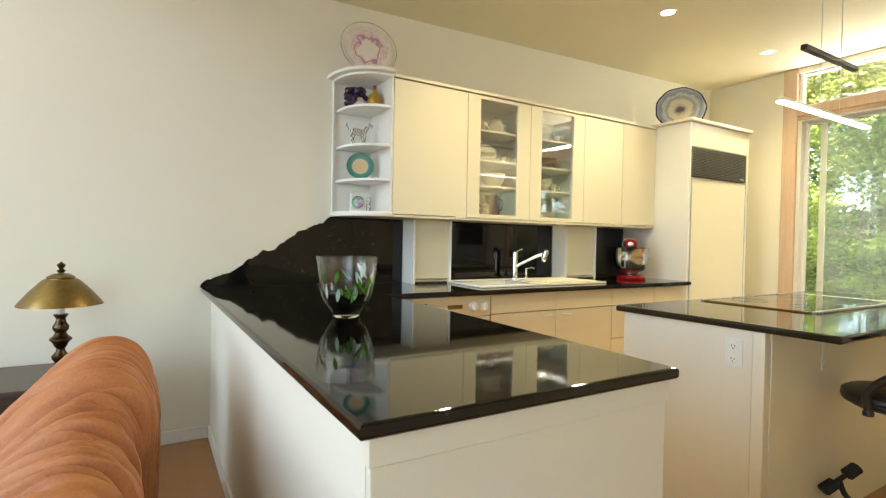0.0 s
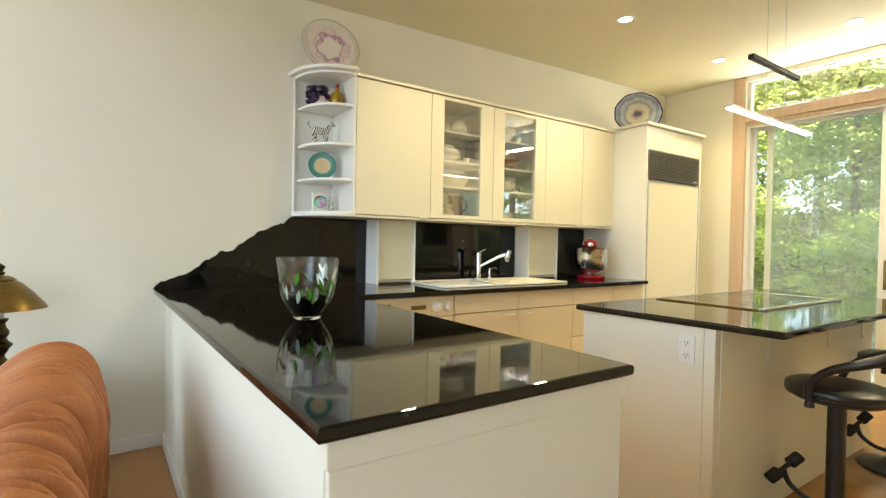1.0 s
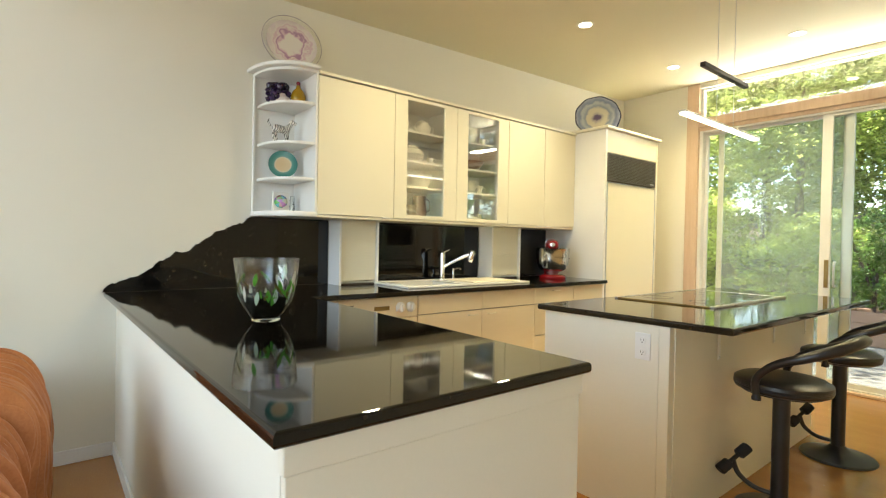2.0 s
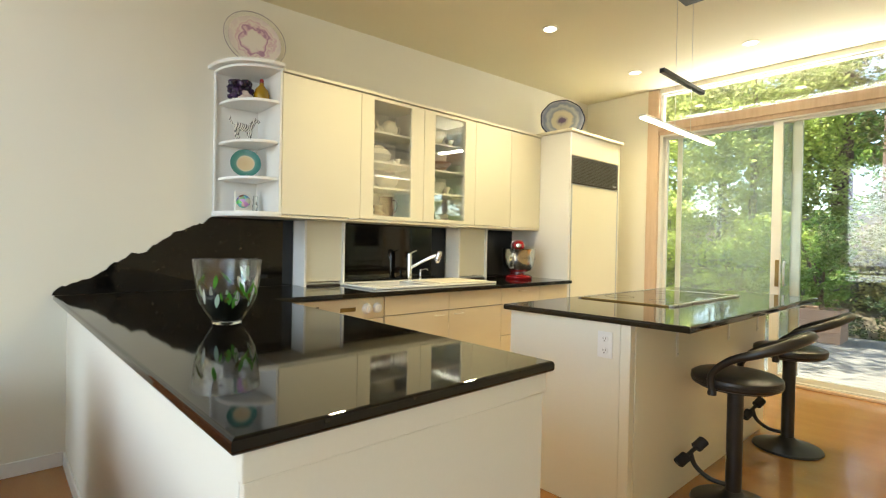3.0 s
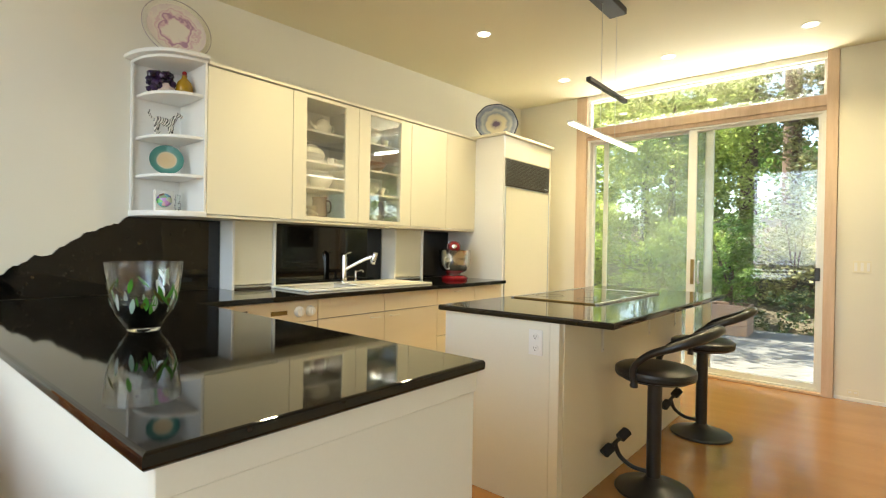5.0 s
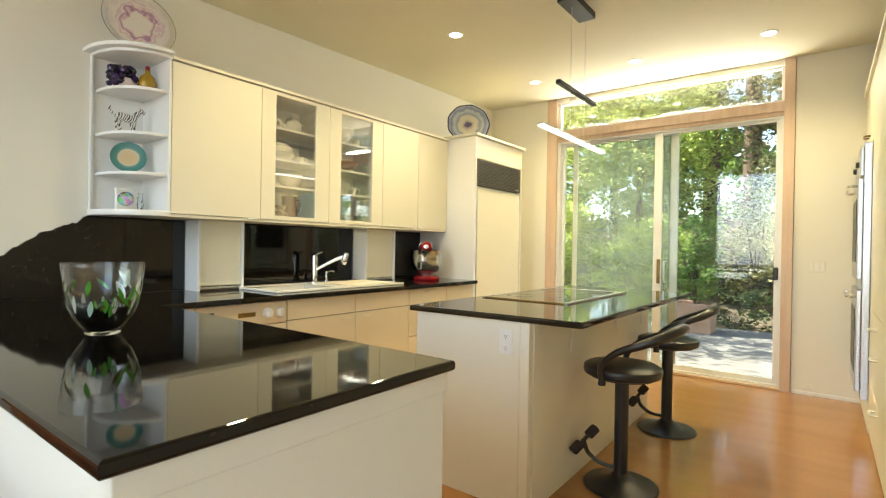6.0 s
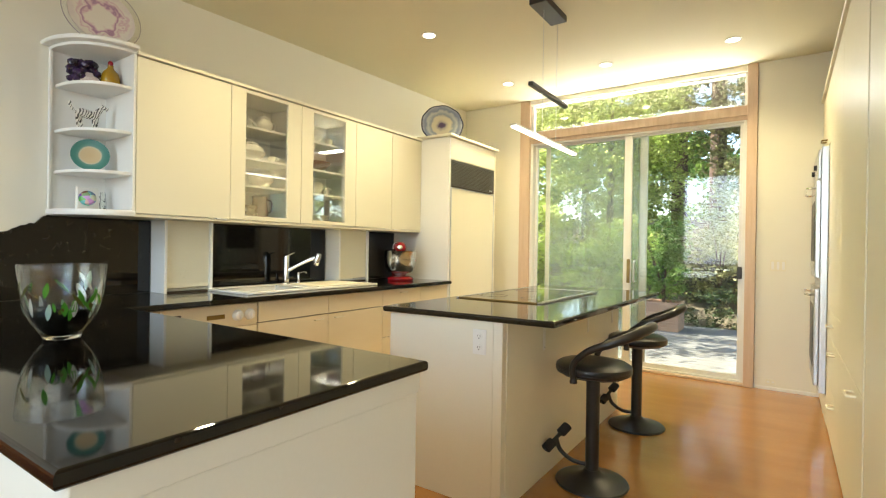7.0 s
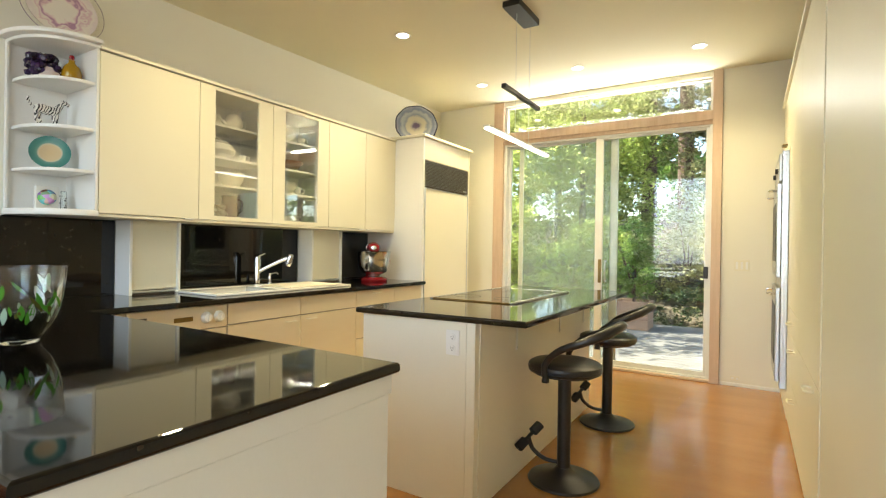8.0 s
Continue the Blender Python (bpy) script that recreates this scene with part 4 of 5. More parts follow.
def bowl_r(z):
    for (r0, z0), (r1, z1) in zip(prof_out[2:], prof_out[3:]):
        if z0 <= z <= z1:
            return r0 + (r1 - r0) * (z - z0) / (z1 - z0)
    return 0.05


prof_in = [(0.1205, 0.240), (0.1185, 0.239), (0.1135, 0.190), (0.1065, 0.140), (0.0965, 0.095), (0.082, 0.060), (0.066, 0.038), (0.049, 0.013), (0.0, 0.008)]
part("body", lathe([(0.0, 0.0)] + prof_out + prof_in, (BX, BY, CT + 0.0005), 56), CLEAR, gb, smooth=True)
part("dark_base", lathe([(0.0, 0.0085), (0.048, 0.0135), (0.065, 0.0385), (0.081, 0.0605), (0.0925, 0.088), (0.0955, 0.097), (0.088, 0.093), (0.0, 0.092)], (BX, BY, CT + 0.0005), 40), BOWL_DARK, gb, "dark smoky glass base", True)
rb = random.Random(11)


def fleck(angle, z, w, h, lean, material):
    """A thin leaf-shaped inlay that lies on the bowl's outer wall."""
    bm = bmesh.new()
    cols = []
    for i in range(7):
        u = i / 6
        half = w / 2 * math.sin(math.pi * min(max(u, 0.04), 0.96)) ** 0.8
        row = []
        for s in (-1, 0, 1):
            zz = min(max(z + (u - 0.5) * h, 0.014), 0.23)
            rr = bowl_r(zz) + 0.0012
            a = angle + (s * half + lean * (u - 0.5) * h) / rr
            row.append(bm.verts.new((BX + rr * math.cos(a), BY + rr * math.sin(a), CT + zz)))
        cols.append(row)
    for p_, q_ in zip(cols, cols[1:]):
        for k in (0, 1):
            bm.faces.new((p_[k], p_[k + 1], q_[k + 1], q_[k]))
    r = bmesh.ops.solidify(bm, geom=bm.faces[:], thickness=0.0008)
    part("inlay", bm, material, gb, smooth=True)


for i in range(11):
    fleck(2 * math.pi * i / 11 + rb.uniform(-0.1, 0.1), 0.10 + rb.uniform(-0.01, 0.012), rb.uniform(0.012, 0.018), rb.uniform(0.045, 0.06), rb.uniform(-0.2, 0.2), GLASS_MINT if i % 3 else GLASS_WHITE)
for i in range(26):
    fleck(rb.uniform(0, 6.283), rb.uniform(0.095, 0.165), rb.uniform(0.008, 0.022), rb.uniform(0.02, 0.06), rb.uniform(-1.2, 1.2), rb.choice((GLASS_GREEN, GLASS_GREEN, GLASS_MINT, GLASS_OLIVE, GLASS_OLIVE)))
for i in range(5):
    fleck(rb.uniform(0, 6.283), rb.uniform(0.13, 0.18), rb.uniform(0.02, 0.035), rb.uniform(0.05, 0.08), rb.uniform(-1.0, 1.0), GLASS_MINT if i % 2 else GLASS_WHITE)
for i in range(14):
    fleck(rb.uniform(0, 6.283), rb.uniform(0.16, 0.21), rb.uniform(0.012, 0.02), 0.006, 0, BOWL_DARK)

# ---- display plates ----


def rings_material(name, stops, rough=0.15, blotch=0.10, scale=14.0):
    """Glaze coloured by distance from the plate's middle, with a wandering edge."""
    m = bpy.data.materials.new(name)
    m.use_nodes = True
    t = m.node_tree
    p = t.nodes["Principled BSDF"]
    tc = t.nodes.new("ShaderNodeTexCoord")
    sx = t.nodes.new("ShaderNodeSeparateXYZ")
    cx = t.nodes.new("ShaderNodeCombineXYZ")
    ln = t.nodes.new("ShaderNodeVectorMath")
    ln.operation = "LENGTH"
    t.links.new(tc.outputs["Object"], sx.inputs[0])
    t.links.new(sx.outputs[0], cx.inputs[0])
    t.links.new(sx.outputs[1], cx.inputs[1])
    t.links.new(cx.outputs[0], ln.inputs[0])
    n = t.nodes.new("ShaderNodeTexNoise")
    n.inputs["Scale"].default_value = scale
    t.links.new(tc.outputs["Object"], n.inputs["Vector"])
    ma = t.nodes.new("ShaderNodeMath")
    ma.operation = "MULTIPLY_ADD"
    ma.inputs[1].default_value = blotch
    t.links.new(n.outputs["Fac"], ma.inputs[0])
    t.links.new(ln.outputs["Value"], ma.inputs[2])
    rp = t.nodes.new("ShaderNodeValToRGB")
    while len(rp.color_ramp.elements) < len(stops):
        rp.color_ramp.elements.new(0.5)
    for e, (pos, c) in zip(rp.color_ramp.elements, stops):
        e.position, e.color = pos, (*c, 1)
    t.links.new(ma.outputs[0], rp.inputs[0])
    t.links.new(rp.outputs[0], p.inputs["Base Color"])
    p.inputs["Roughness"].default_value = rough
    return m


def free_plate(name, prof, material, m, label, rimmat=None, seg=64, wobble=None, rim=None):
    """A plate built flat round its own middle and then leaned."""
    ob = thing(name, (0, 0, 0), label, "plate")
    part("dish", lathe(prof, seg=seg, wobble=wobble), material, ob, smooth=True)
    if rim:
        part("rim", lathe(rim, seg=seg, wobble=wobble), rimmat, ob, "dark glazed rim", True)
    ob.matrix_basis = m
    return ob


BLUEPLATE = rings_material("blue_white_glaze", [(0.0, (0.10, 0.07, 0.15)), (0.060, (0.14, 0.11, 0.19)), (0.072, (0.36, 0.33, 0.34)), (0.10, (0.58, 0.54, 0.42)), (0.135, (0.60, 0.56, 0.45)), (0.155, (0.26, 0.30, 0.38)), (0.19, (0.45, 0.48, 0.52)), (0.215, (0.20, 0.24, 0.36)), (0.25, (0.36, 0.40, 0.50))], 0.15, 0.06, 16)
NAVY = mat("navy_glaze", (0.012, 0.016, 0.05), (0.02, 0.025, 0.07), 0.12, bump=0)
scallop = lambda a, z: 1.03 + 0.014 * math.cos(9 * a)
RP = 0.215
free_plate("blue_platter", [(0.0, 0.0), (0.11, 0.0), (0.15, 0.012), (0.205, 0.03), (RP, 0.034), (0.213, 0.041), (0.20, 0.038), (0.14, 0.020), (0.10, 0.010), (0.0, 0.010)], BLUEPLATE,
           pose(0.30, 4.16, 2.345 + RP * 0.965 + 0.004, 75, 0, 40), "scalloped blue and cream platter standing on the refrigerator", NAVY, 72, scallop,
           [(0.209, 0.029), (0.219, 0.034), (0.222, 0.039), (0.217, 0.043), (0.209, 0.040), (0.209, 0.029)])
stand = thing("plate_stand", (0.30, 4.18, 2.345), "small black wire plate stand", "plate stand")
sm = pose(0.30, 4.16, 2.345, 0, 0, 40)
for s in (-0.06, 0.06):
    part("wire", tube([sm @ Vector((s, -0.07, 0.004)), sm @ Vector((s, 0.02, 0.004)), sm @ Vector((s, 0.10, 0.004)), sm @ Vector((s, 0.06, 0.14))], 0.003, 6, smooth_steps=0), BLACK, stand)
part("wire", tube([sm @ Vector((-0.06, 0.06, 0.14)), sm @ Vector((0.06, 0.06, 0.14))], 0.003, 6, smooth_steps=0), BLACK, stand)

MILK, ROSE, PLUM = (0.78, 0.73, 0.66), (0.66, 0.46, 0.52), (0.36, 0.20, 0.33)
PINKGLASS = rings_material("pink_mottled_glass", [(0.0, MILK), (0.140, MILK), (0.152, ROSE), (0.162, PLUM), (0.170, ROSE), (0.180, MILK), (0.192, ROSE), (0.205, MILK), (0.23, (0.72, 0.64, 0.62))], 0.12, 0.14, 17)
PR = 0.193
gpl = thing("glass_plate", (0, 0, 0), "clear glass plate with pink and purple mottling on the cabinet", "plate")
part("glass_rim", lathe([(0.166, 0.012), (0.180, 0.016), (PR, 0.021), (PR + 0.001, 0.0235), (PR, 0.026), (0.180, 0.021), (0.166, 0.017), (0.166, 0.012)], seg=64), THIN_CLEAR, gpl, "clear glass rim", True)
part("rim_edge", lathe([(PR + 0.0012, 0.021), (PR + 0.0038, 0.022), (PR + 0.0038, 0.025), (PR + 0.0012, 0.026), (PR + 0.0012, 0.021)], seg=64), mat("violet_glass_edge", (0.42, 0.36, 0.38), (0.34, 0.28, 0.31), 0.15, bump=0), gpl, "thin violet rim line", True)
part("mottled_ring", lathe([(0.095, 0.002), (0.13, 0.004), (0.166, 0.012), (0.166, 0.017), (0.13, 0.009), (0.095, 0.007), (0.095, 0.002)], seg=64), PINKGLASS, gpl, "pink and purple mottled band", True)
part("centre", lathe([(0.0, 0.002), (0.095, 0.002), (0.095, 0.007), (0.0, 0.007)], seg=48), PINKGLASS, gpl, "milky white centre", True)
gpl.matrix_basis = pose(0.115, 0.975, 2.345 + PR * 0.97 + 0.003, 76, 0, 84)

# ---- things on the corner shelf ----
AMETHYST = mat("amethyst_crystal", (0.045, 0.02, 0.08), (0.012, 0.008, 0.02), 0.18, scale=30, fine=140, bump=0.5, island=0.6)
QUARTZ = mat("pale_quartz", (0.62, 0.52, 0.48), (0.45, 0.36, 0.36), 0.35, scale=20, fine=90, bump=0.4)
gz = thing("amethyst_geode", (0.15, 0.90, 2.115), "dark purple amethyst cluster on a pale quartz base", "mineral")
rg = random.Random(3)
gm = bmesh.new()
lathe([(0.0, 0.0), (0.062, 0.0), (0.066, 0.03), (0.05, 0.06), (0.0, 0.07)], (0.15, 0.90, 2.116), 14, bm=gm, wobble=lambda a, z: 1 + 0.14 * math.sin(3 * a + 40 * z))
part("quartz_base", gm, QUARTZ, gz)
am = bmesh.new()
for i in range(110):
    c_ = Vector((0.155 + rg.uniform(-0.045, 0.05), 0.885 + rg.uniform(-0.065, 0.045), 2.135 + rg.uniform(0.0, 0.10)))
    r_ = rg.uniform(0.010, 0.022)
    lathe([(0.0, -r_), (r_, -r_ * 0.4), (r_, r_ * 0.5), (0.0, r_ * 1.3)], m=Matrix.Translation(c_) @ pose(0, 0, 0, rg.uniform(-70, 70), rg.uniform(-70, 70), 0), seg=6, bm=am)
part("crystal_cluster", am, AMETHYST, gz, "dark purple crystal points")
vs = thing("amber_bottle", (0.20, 1.0, 2.115), "small round amber glass bottle with a red stopper", "bottle")
part("body", lathe([(0.0, 0.0), (0.034, 0.0), (0.046, 0.025), (0.048, 0.055), (0.038, 0.088), (0.018, 0.110), (0.013, 0.122), (0.016, 0.128), (0.0, 0.129)], (0.20, 0.992, 2.1155), 28), mat("amber_glass", (0.42, 0.25, 0.015), (0.34, 0.18, 0.01), 0.08, bump=0), vs, smooth=True)
part("stopper", lathe([(0.0, 0.1295), (0.011, 0.1295), (0.014, 0.145), (0.009, 0.155), (0.0, 0.155)], (0.20, 0.992, 2.1155), 16), RED, vs, "red stopper", True)

STRIPES = bpy.data.materials.new("black_white_stripes")
STRIPES.use_nodes = True
_t = STRIPES.node_tree
_p = _t.nodes["Principled BSDF"]
_tc, _w, _r = _t.nodes.new("ShaderNodeTexCoord"), _t.nodes.new("ShaderNodeTexWave"), _t.nodes.new("ShaderNodeValToRGB")
_w.inputs["Scale"].default_value, _w.inputs["Distortion"].default_value, _w.inputs["Detail Scale"].default_value = 26, 5.0, 1.5
_r.color_ramp.interpolation = "CONSTANT"
_r.color_ramp.elements[0].color, _r.color_ramp.elements[1].color = (0.02, 0.02, 0.02, 1), (0.80, 0.78, 0.72, 1)
_r.color_ramp.elements[1].position = 0.33
_mp = _t.nodes.new("ShaderNodeMapping")
_mp.inputs["Rotation"].default_value = (0.3, 0.2, 1.3)
_t.links.new(_tc.outputs["Object"], _mp.inputs[0])
_t.links.new(_mp.outputs[0], _w.inputs[0])
_t.links.new(_w.outputs["Fac"], _r.inputs[0])
_t.links.new(_r.outputs[0], _p.inputs["Base Color"])
_p.inputs["Roughness"].default_value = 0.4
zb = bmesh.new()
zo = Vector((0.15, 0.90, 1.862))
Z = lambda *p_: zo + Vector(p_)
tube([Z(0, -0.05, 0.085), Z(0, -0.03, 0.095), Z(0, 0.02, 0.092), Z(0, 0.05, 0.10)], [0.018, 0.026, 0.024, 0.018], 12, bm=zb)
tube([Z(0, 0.04, 0.098), Z(0, 0.06, 0.128), Z(0.004, 0.068, 0.15)], [0.019, 0.014, 0.013], 10, bm=zb)
tube([Z(0.004, 0.062, 0.152), Z(0.01, 0.085, 0.143), Z(0.012, 0.098, 0.134)], [0.014, 0.012, 0.009], 10, bm=zb)
for ly in (-0.048, -0.03, 0.03, 0.047):
    tube([Z(0.008 * (1 if ly in (-0.048, 0.03) else -1), ly, 0.085), Z(0.012, ly - 0.006, 0.04), Z(0.012, ly + 0.004, 0.001)], [0.012, 0.007, 0.008], 8, bm=zb)
tube([Z(0, -0.065, 0.10), Z(0, -0.085, 0.13), Z(0, -0.082, 0.15)], [0.006, 0.007, 0.004], 8, bm=zb)
tagged(part("zebra_figurine", zb, STRIPES, None, "", True), "small black and white striped animal figurine on the shelf", "figurine")

TEAL = rings_material("teal_glaze", [(0.0, (0.62, 0.46, 0.26)), (0.058, (0.64, 0.50, 0.30)), (0.064, (0.66, 0.58, 0.42)), (0.069, (0.14, 0.30, 0.25)), (0.085, (0.07, 0.23, 0.20)), (0.12, (0.05, 0.19, 0.17))], 0.2, 0.012, 12)
free_plate("teal_plate", [(0.0, 0.0), (0.05, 0.0), (0.085, 0.012), (0.102, 0.018), (0.104, 0.022), (0.085, 0.018), (0.05, 0.007), (0.0, 0.007)], TEAL,
           pose(0.14, 0.92, 1.635 + 0.104 * 0.88, 78, 0, 70) @ Matrix.Diagonal((0.88, 0.88, 0.88, 1.0)), "small teal plate with a tan centre leaning on the shelf")
PATCH = bpy.data.materials.new("multicolour_glass")
PATCH.use_nodes = True
_t = PATCH.node_tree
_p = _t.nodes["Principled BSDF"]
_tc, _v = _t.nodes.new("ShaderNodeTexCoord"), _t.nodes.new("ShaderNodeTexVoronoi")
_v.inputs["Scale"].default_value = 38
_t.links.new(_tc.outputs["Object"], _v.inputs["Vector"])
_h = _t.nodes.new("ShaderNodeHueSaturation")
_h.inputs["Saturation"].default_value, _h.inputs["Value"].default_value = 0.8, 0.6
_t.links.new(_v.outputs["Color"], _h.inputs["Color"])
_t.links.new(_h.outputs[0], _p.inputs["Base Color"])
_p.inputs["Roughness"].default_value = 0.1
pw = thing("glass_paperweight", (0.12, 0.91, 1.42), "round multicoloured glass disc on a white block", "ornament")
part("disc", lathe([(0.0, -0.014), (0.03, -0.012), (0.042, 0.0), (0.03, 0.012), (0.0, 0.014)], m=pose(0.15, 0.905, 1.42 + 0.066, 90, 0, 70), seg=28), PATCH, pw, smooth=True)
part("stand", box(0.105, 0.135, 0.86, 0.965, 1.4205, 1.548, 0.003), PORCELAIN, pw, "white glazed block")
part("foot", box(0.125, 0.175, 0.88, 0.93, 1.4205, 1.426, 0.001), WHITE, pw)
sv = thing("bud_vase", (0.13, 0.99, 1.42), "slim clear bud vase with dark spots", "vase")
part("body", lathe([(0.0, 0.0), (0.016, 0.0), (0.017, 0.04), (0.013, 0.08), (0.014, 0.105), (0.012, 0.104), (0.011, 0.08), (0.014, 0.04), (0.012, 0.006), (0.0, 0.006)], (0.13, 0.99, 1.4205), 18), CLEAR, sv, smooth=True)
for i in range(6):
    a_ = i * 2.1
    part("spot", lathe([(0, 0), (0.005, 0), (0.004, 0.002), (0, 0.002)], m=pose(0.13 + 0.0165 * math.cos(a_), 0.99 + 0.0165 * math.sin(a_), 1.435 + i * 0.013, 0, 90, math.degrees(a_)), seg=8), BLACK, sv)

# ---- crockery behind the glass doors ----
EARTH = mat("brown_earthenware", (0.20, 0.085, 0.045), (0.13, 0.055, 0.03), 0.3, bump=0.02)
SMOKE = mat("plum_glass", (0.10, 0.035, 0.04), (0.07, 0.02, 0.03), 0.1, bump=0)


def open_dish(name, x, y, z, r, h, foot, label, material=PORCELAIN, category="bowl", group=""):
    t_ = 0.004
    ob = thing(name, (x, y, z), label, category, group)
    part("body", lathe([(0.0, 0.0), (foot, 0.0), (foot, 0.006), (r * 0.72, h * 0.4), (r * 0.94, h * 0.8), (r, h), (r - t_, h), (r * 0.9 - t_, h * 0.8), (r * 0.66, h * 0.42), (foot * 0.8, 0.012), (0.0, 0.010)], (x, y, z + 0.0005), 28), material, ob, smooth=True)
    return ob


def cup(x, y, z, r=0.036, h=0.062, material=PORCELAIN, label="small white porcelain cup on the cabinet shelf", turn=0):
    c_ = open_dish("cup", x, y, z, r, h, r * 0.6, label, material, "cup", "cups in the glass cabinets")
    hm = pose(x, y, z, 0, 0, turn)
    part("handle", tube([hm @ Vector((r * 0.9, 0, h * 0.85)), hm @ Vector((r + 0.02, 0, h * 0.75)), hm @ Vector((r + 0.018, 0, h * 0.4)), hm @ Vector((r * 0.72, 0, h * 0.3))], 0.004, 8), material, c_, smooth=True)
    return c_


def lidded(name, x, y, z, r, h, label, category, spout=False, ears=False):
    ob = thing(name, (x, y, z), label, category)
    part("body", lathe([(0.0, 0.0), (r * 0.55, 0.0), (r * 0.6, 0.008), (r * 0.92, h * 0.3), (r, h * 0.55), (r * 0.86, h * 0.85), (r * 0.7, h), (0.0, h)], (x, y, z + 0.0005), 32), PORCELAIN, ob, smooth=True)
    ld = part("lid", lathe([(0.0, h + 0.001), (r * 0.74, h + 0.001), (r * 0.6, h * 1.16), (r * 0.25, h * 1.27), (0.0, h * 1.28)], (x, y, z), 32), PORCELAIN, ob, smooth=True)
    part("knob", lathe([(0.0, h * 1.28), (r * 0.1, h * 1.28), (r * 0.16, h * 1.38), (r * 0.08, h * 1.46), (0.0, h * 1.47)], (x, y, z), 16), PORCELAIN, ld, smooth=True)
    if spout:
        part("spout", tube([(x, y - r * 0.9, z + h * 0.4), (x, y - r * 1.35, z + h * 0.7), (x, y - r * 1.6, z + h * 1.05)], [0.016, 0.011, 0.008], 10), PORCELAIN, ob, smooth=True)
        part("handle", tube([(x, y + r * 0.85, z + h * 0.8), (x, y + r * 1.45, z + h * 0.85), (x, y + r * 1.4, z + h * 0.4), (x, y + r * 0.95, z + h * 0.3)], 0.006, 8), PORCELAIN, ob, smooth=True)
    if ears:
        for s in (-1, 1):
            part("ear", tube([(x, y + s * r * 0.9, z + h * 0.7), (x, y + s * r * 1.2, z + h * 0.75), (x, y + s * r * 0.97, z + h * 0.5)], 0.006, 8), PORCELAIN, ob, smooth=True)
    return ob


S0 = UB + 0.018
S1, S2, S3 = SHELVES
lidded("teapot", 0.20, 2.00, S3, 0.068, 0.095, "white porcelain teapot on the top shelf", "teapot", spout=True)
lidded("sugar_bowl", 0.16, 1.85, S3, 0.04, 0.055, "small white porcelain sugar bowl", "bowl")
cup(0.24, 1.80, S3, 0.038, 0.07, turn=60)
cup(0.12, 1.76, S3, 0.034, 0.06, turn=0)
lidded("soup_tureen", 0.20, 1.88, S2, 0.115, 0.105, "large white porcelain soup tureen with a lid", "tureen", ears=True)
cup(0.24, 2.05, S2, 0.028, 0.045, turn=30)
cup(0.20, 1.79, S1, 0.034, 0.085, turn=90)
cup(0.14, 1.84, S1, 0.03, 0.075, turn=40)
for k in range(3):
    open_dish("serving_bowl", 0.20, 1.99, S1 + k * 0.022, 0.088 + 0.002 * k, 0.06, 0.04, "white porcelain bowl in a stack", PORCELAIN, "bowl", "bowls in the glass cabinets")
PATTERN = mat("patterned_cup_glaze", (0.72, 0.66, 0.52), (0.16, 0.10, 0.07), 0.2, scale=45, fine=120, bump=0, mixfine=0.2)
for y_, x_ in ((1.79, 0.26), (1.865, 0.27), (1.83, 0.15)):
    for k in range(2):
        cup(x_, y_, S0 + k * 0.043, 0.037, 0.05, PATTERN, "brown and cream patterned cup in a stack", 100 + 30 * k)
pj = thing("plum_jug", (0.2, 1.98, S0), "dark plum glass jug on the bottom shelf", "jug")
part("body", lathe([(0.0, 0.0), (0.055, 0.0), (0.062, 0.05), (0.055, 0.11), (0.05, 0.15), (0.058, 0.17), (0.054, 0.168), (0.046, 0.15), (0.05, 0.11), (0.056, 0.05), (0.0, 0.008)], (0.2, 1.98, S0 + 0.0005), 28), SMOKE, pj, smooth=True)
part("handle", tube([(0.2, 2.03, S0 + 0.15), (0.2, 2.08, S0 + 0.14), (0.2, 2.08, S0 + 0.07), (0.2, 2.035, S0 + 0.05)], 0.006, 8), SMOKE, pj, smooth=True)
for k in range(2):
    open_dish("serving_bowl", 0.19, 2.46, S3 + k * 0.03, 0.10, 0.075, 0.045, "wide white porcelain bowl in a stack", PORCELAIN, "bowl", "bowls in the glass cabinets")
cup(0.22, 2.62, S3, 0.036, 0.06, turn=20)
open_dish("earthen_bowl", 0.19, 2.50, S2, 0.13, 0.075, 0.06, "brown earthenware bowl on the middle shelf", EARTH)
for k in range(3):
    open_dish("serving_bowl", 0.20, 2.47, S1 + k * 0.02, 0.09, 0.055, 0.04, "white porcelain bowl in a stack", PORCELAIN, "bowl", "bowls in the glass cabinets")
cup(0.2, 2.61, S1, 0.034, 0.07, turn=60)
for k in range(4):
    open_dish("dinner_plate", 0.19, 2.50, S0 + k * 0.012, 0.12, 0.022, 0.06, "white porcelain plate in a stack", PORCELAIN, "plate", "plates in the glass cabinets")

# ---- living room: sofa, side table, lamp ----


def closed_curve(pts, n):
    """A smooth closed line through a few points of a side profile, cut into n pieces."""
    P = [Vector(p) for p in pts]
    m = len(P)
    line = []
    for k in range(n):
        f = k / n * m
        i, t = int(f), f - int(f)
        p0, p1, p2, p3 = P[i - 1], P[i], P[(i + 1) % m], P[(i + 2) % m]
        line.append(0.5 * ((2 * p1) + (p2 - p0) * t + (2 * p0 - 5 * p1 + 4 * p2 - p3) * t * t + (3 * p1 - p0 - 3 * p2 + p3) * t ** 3))
    return line


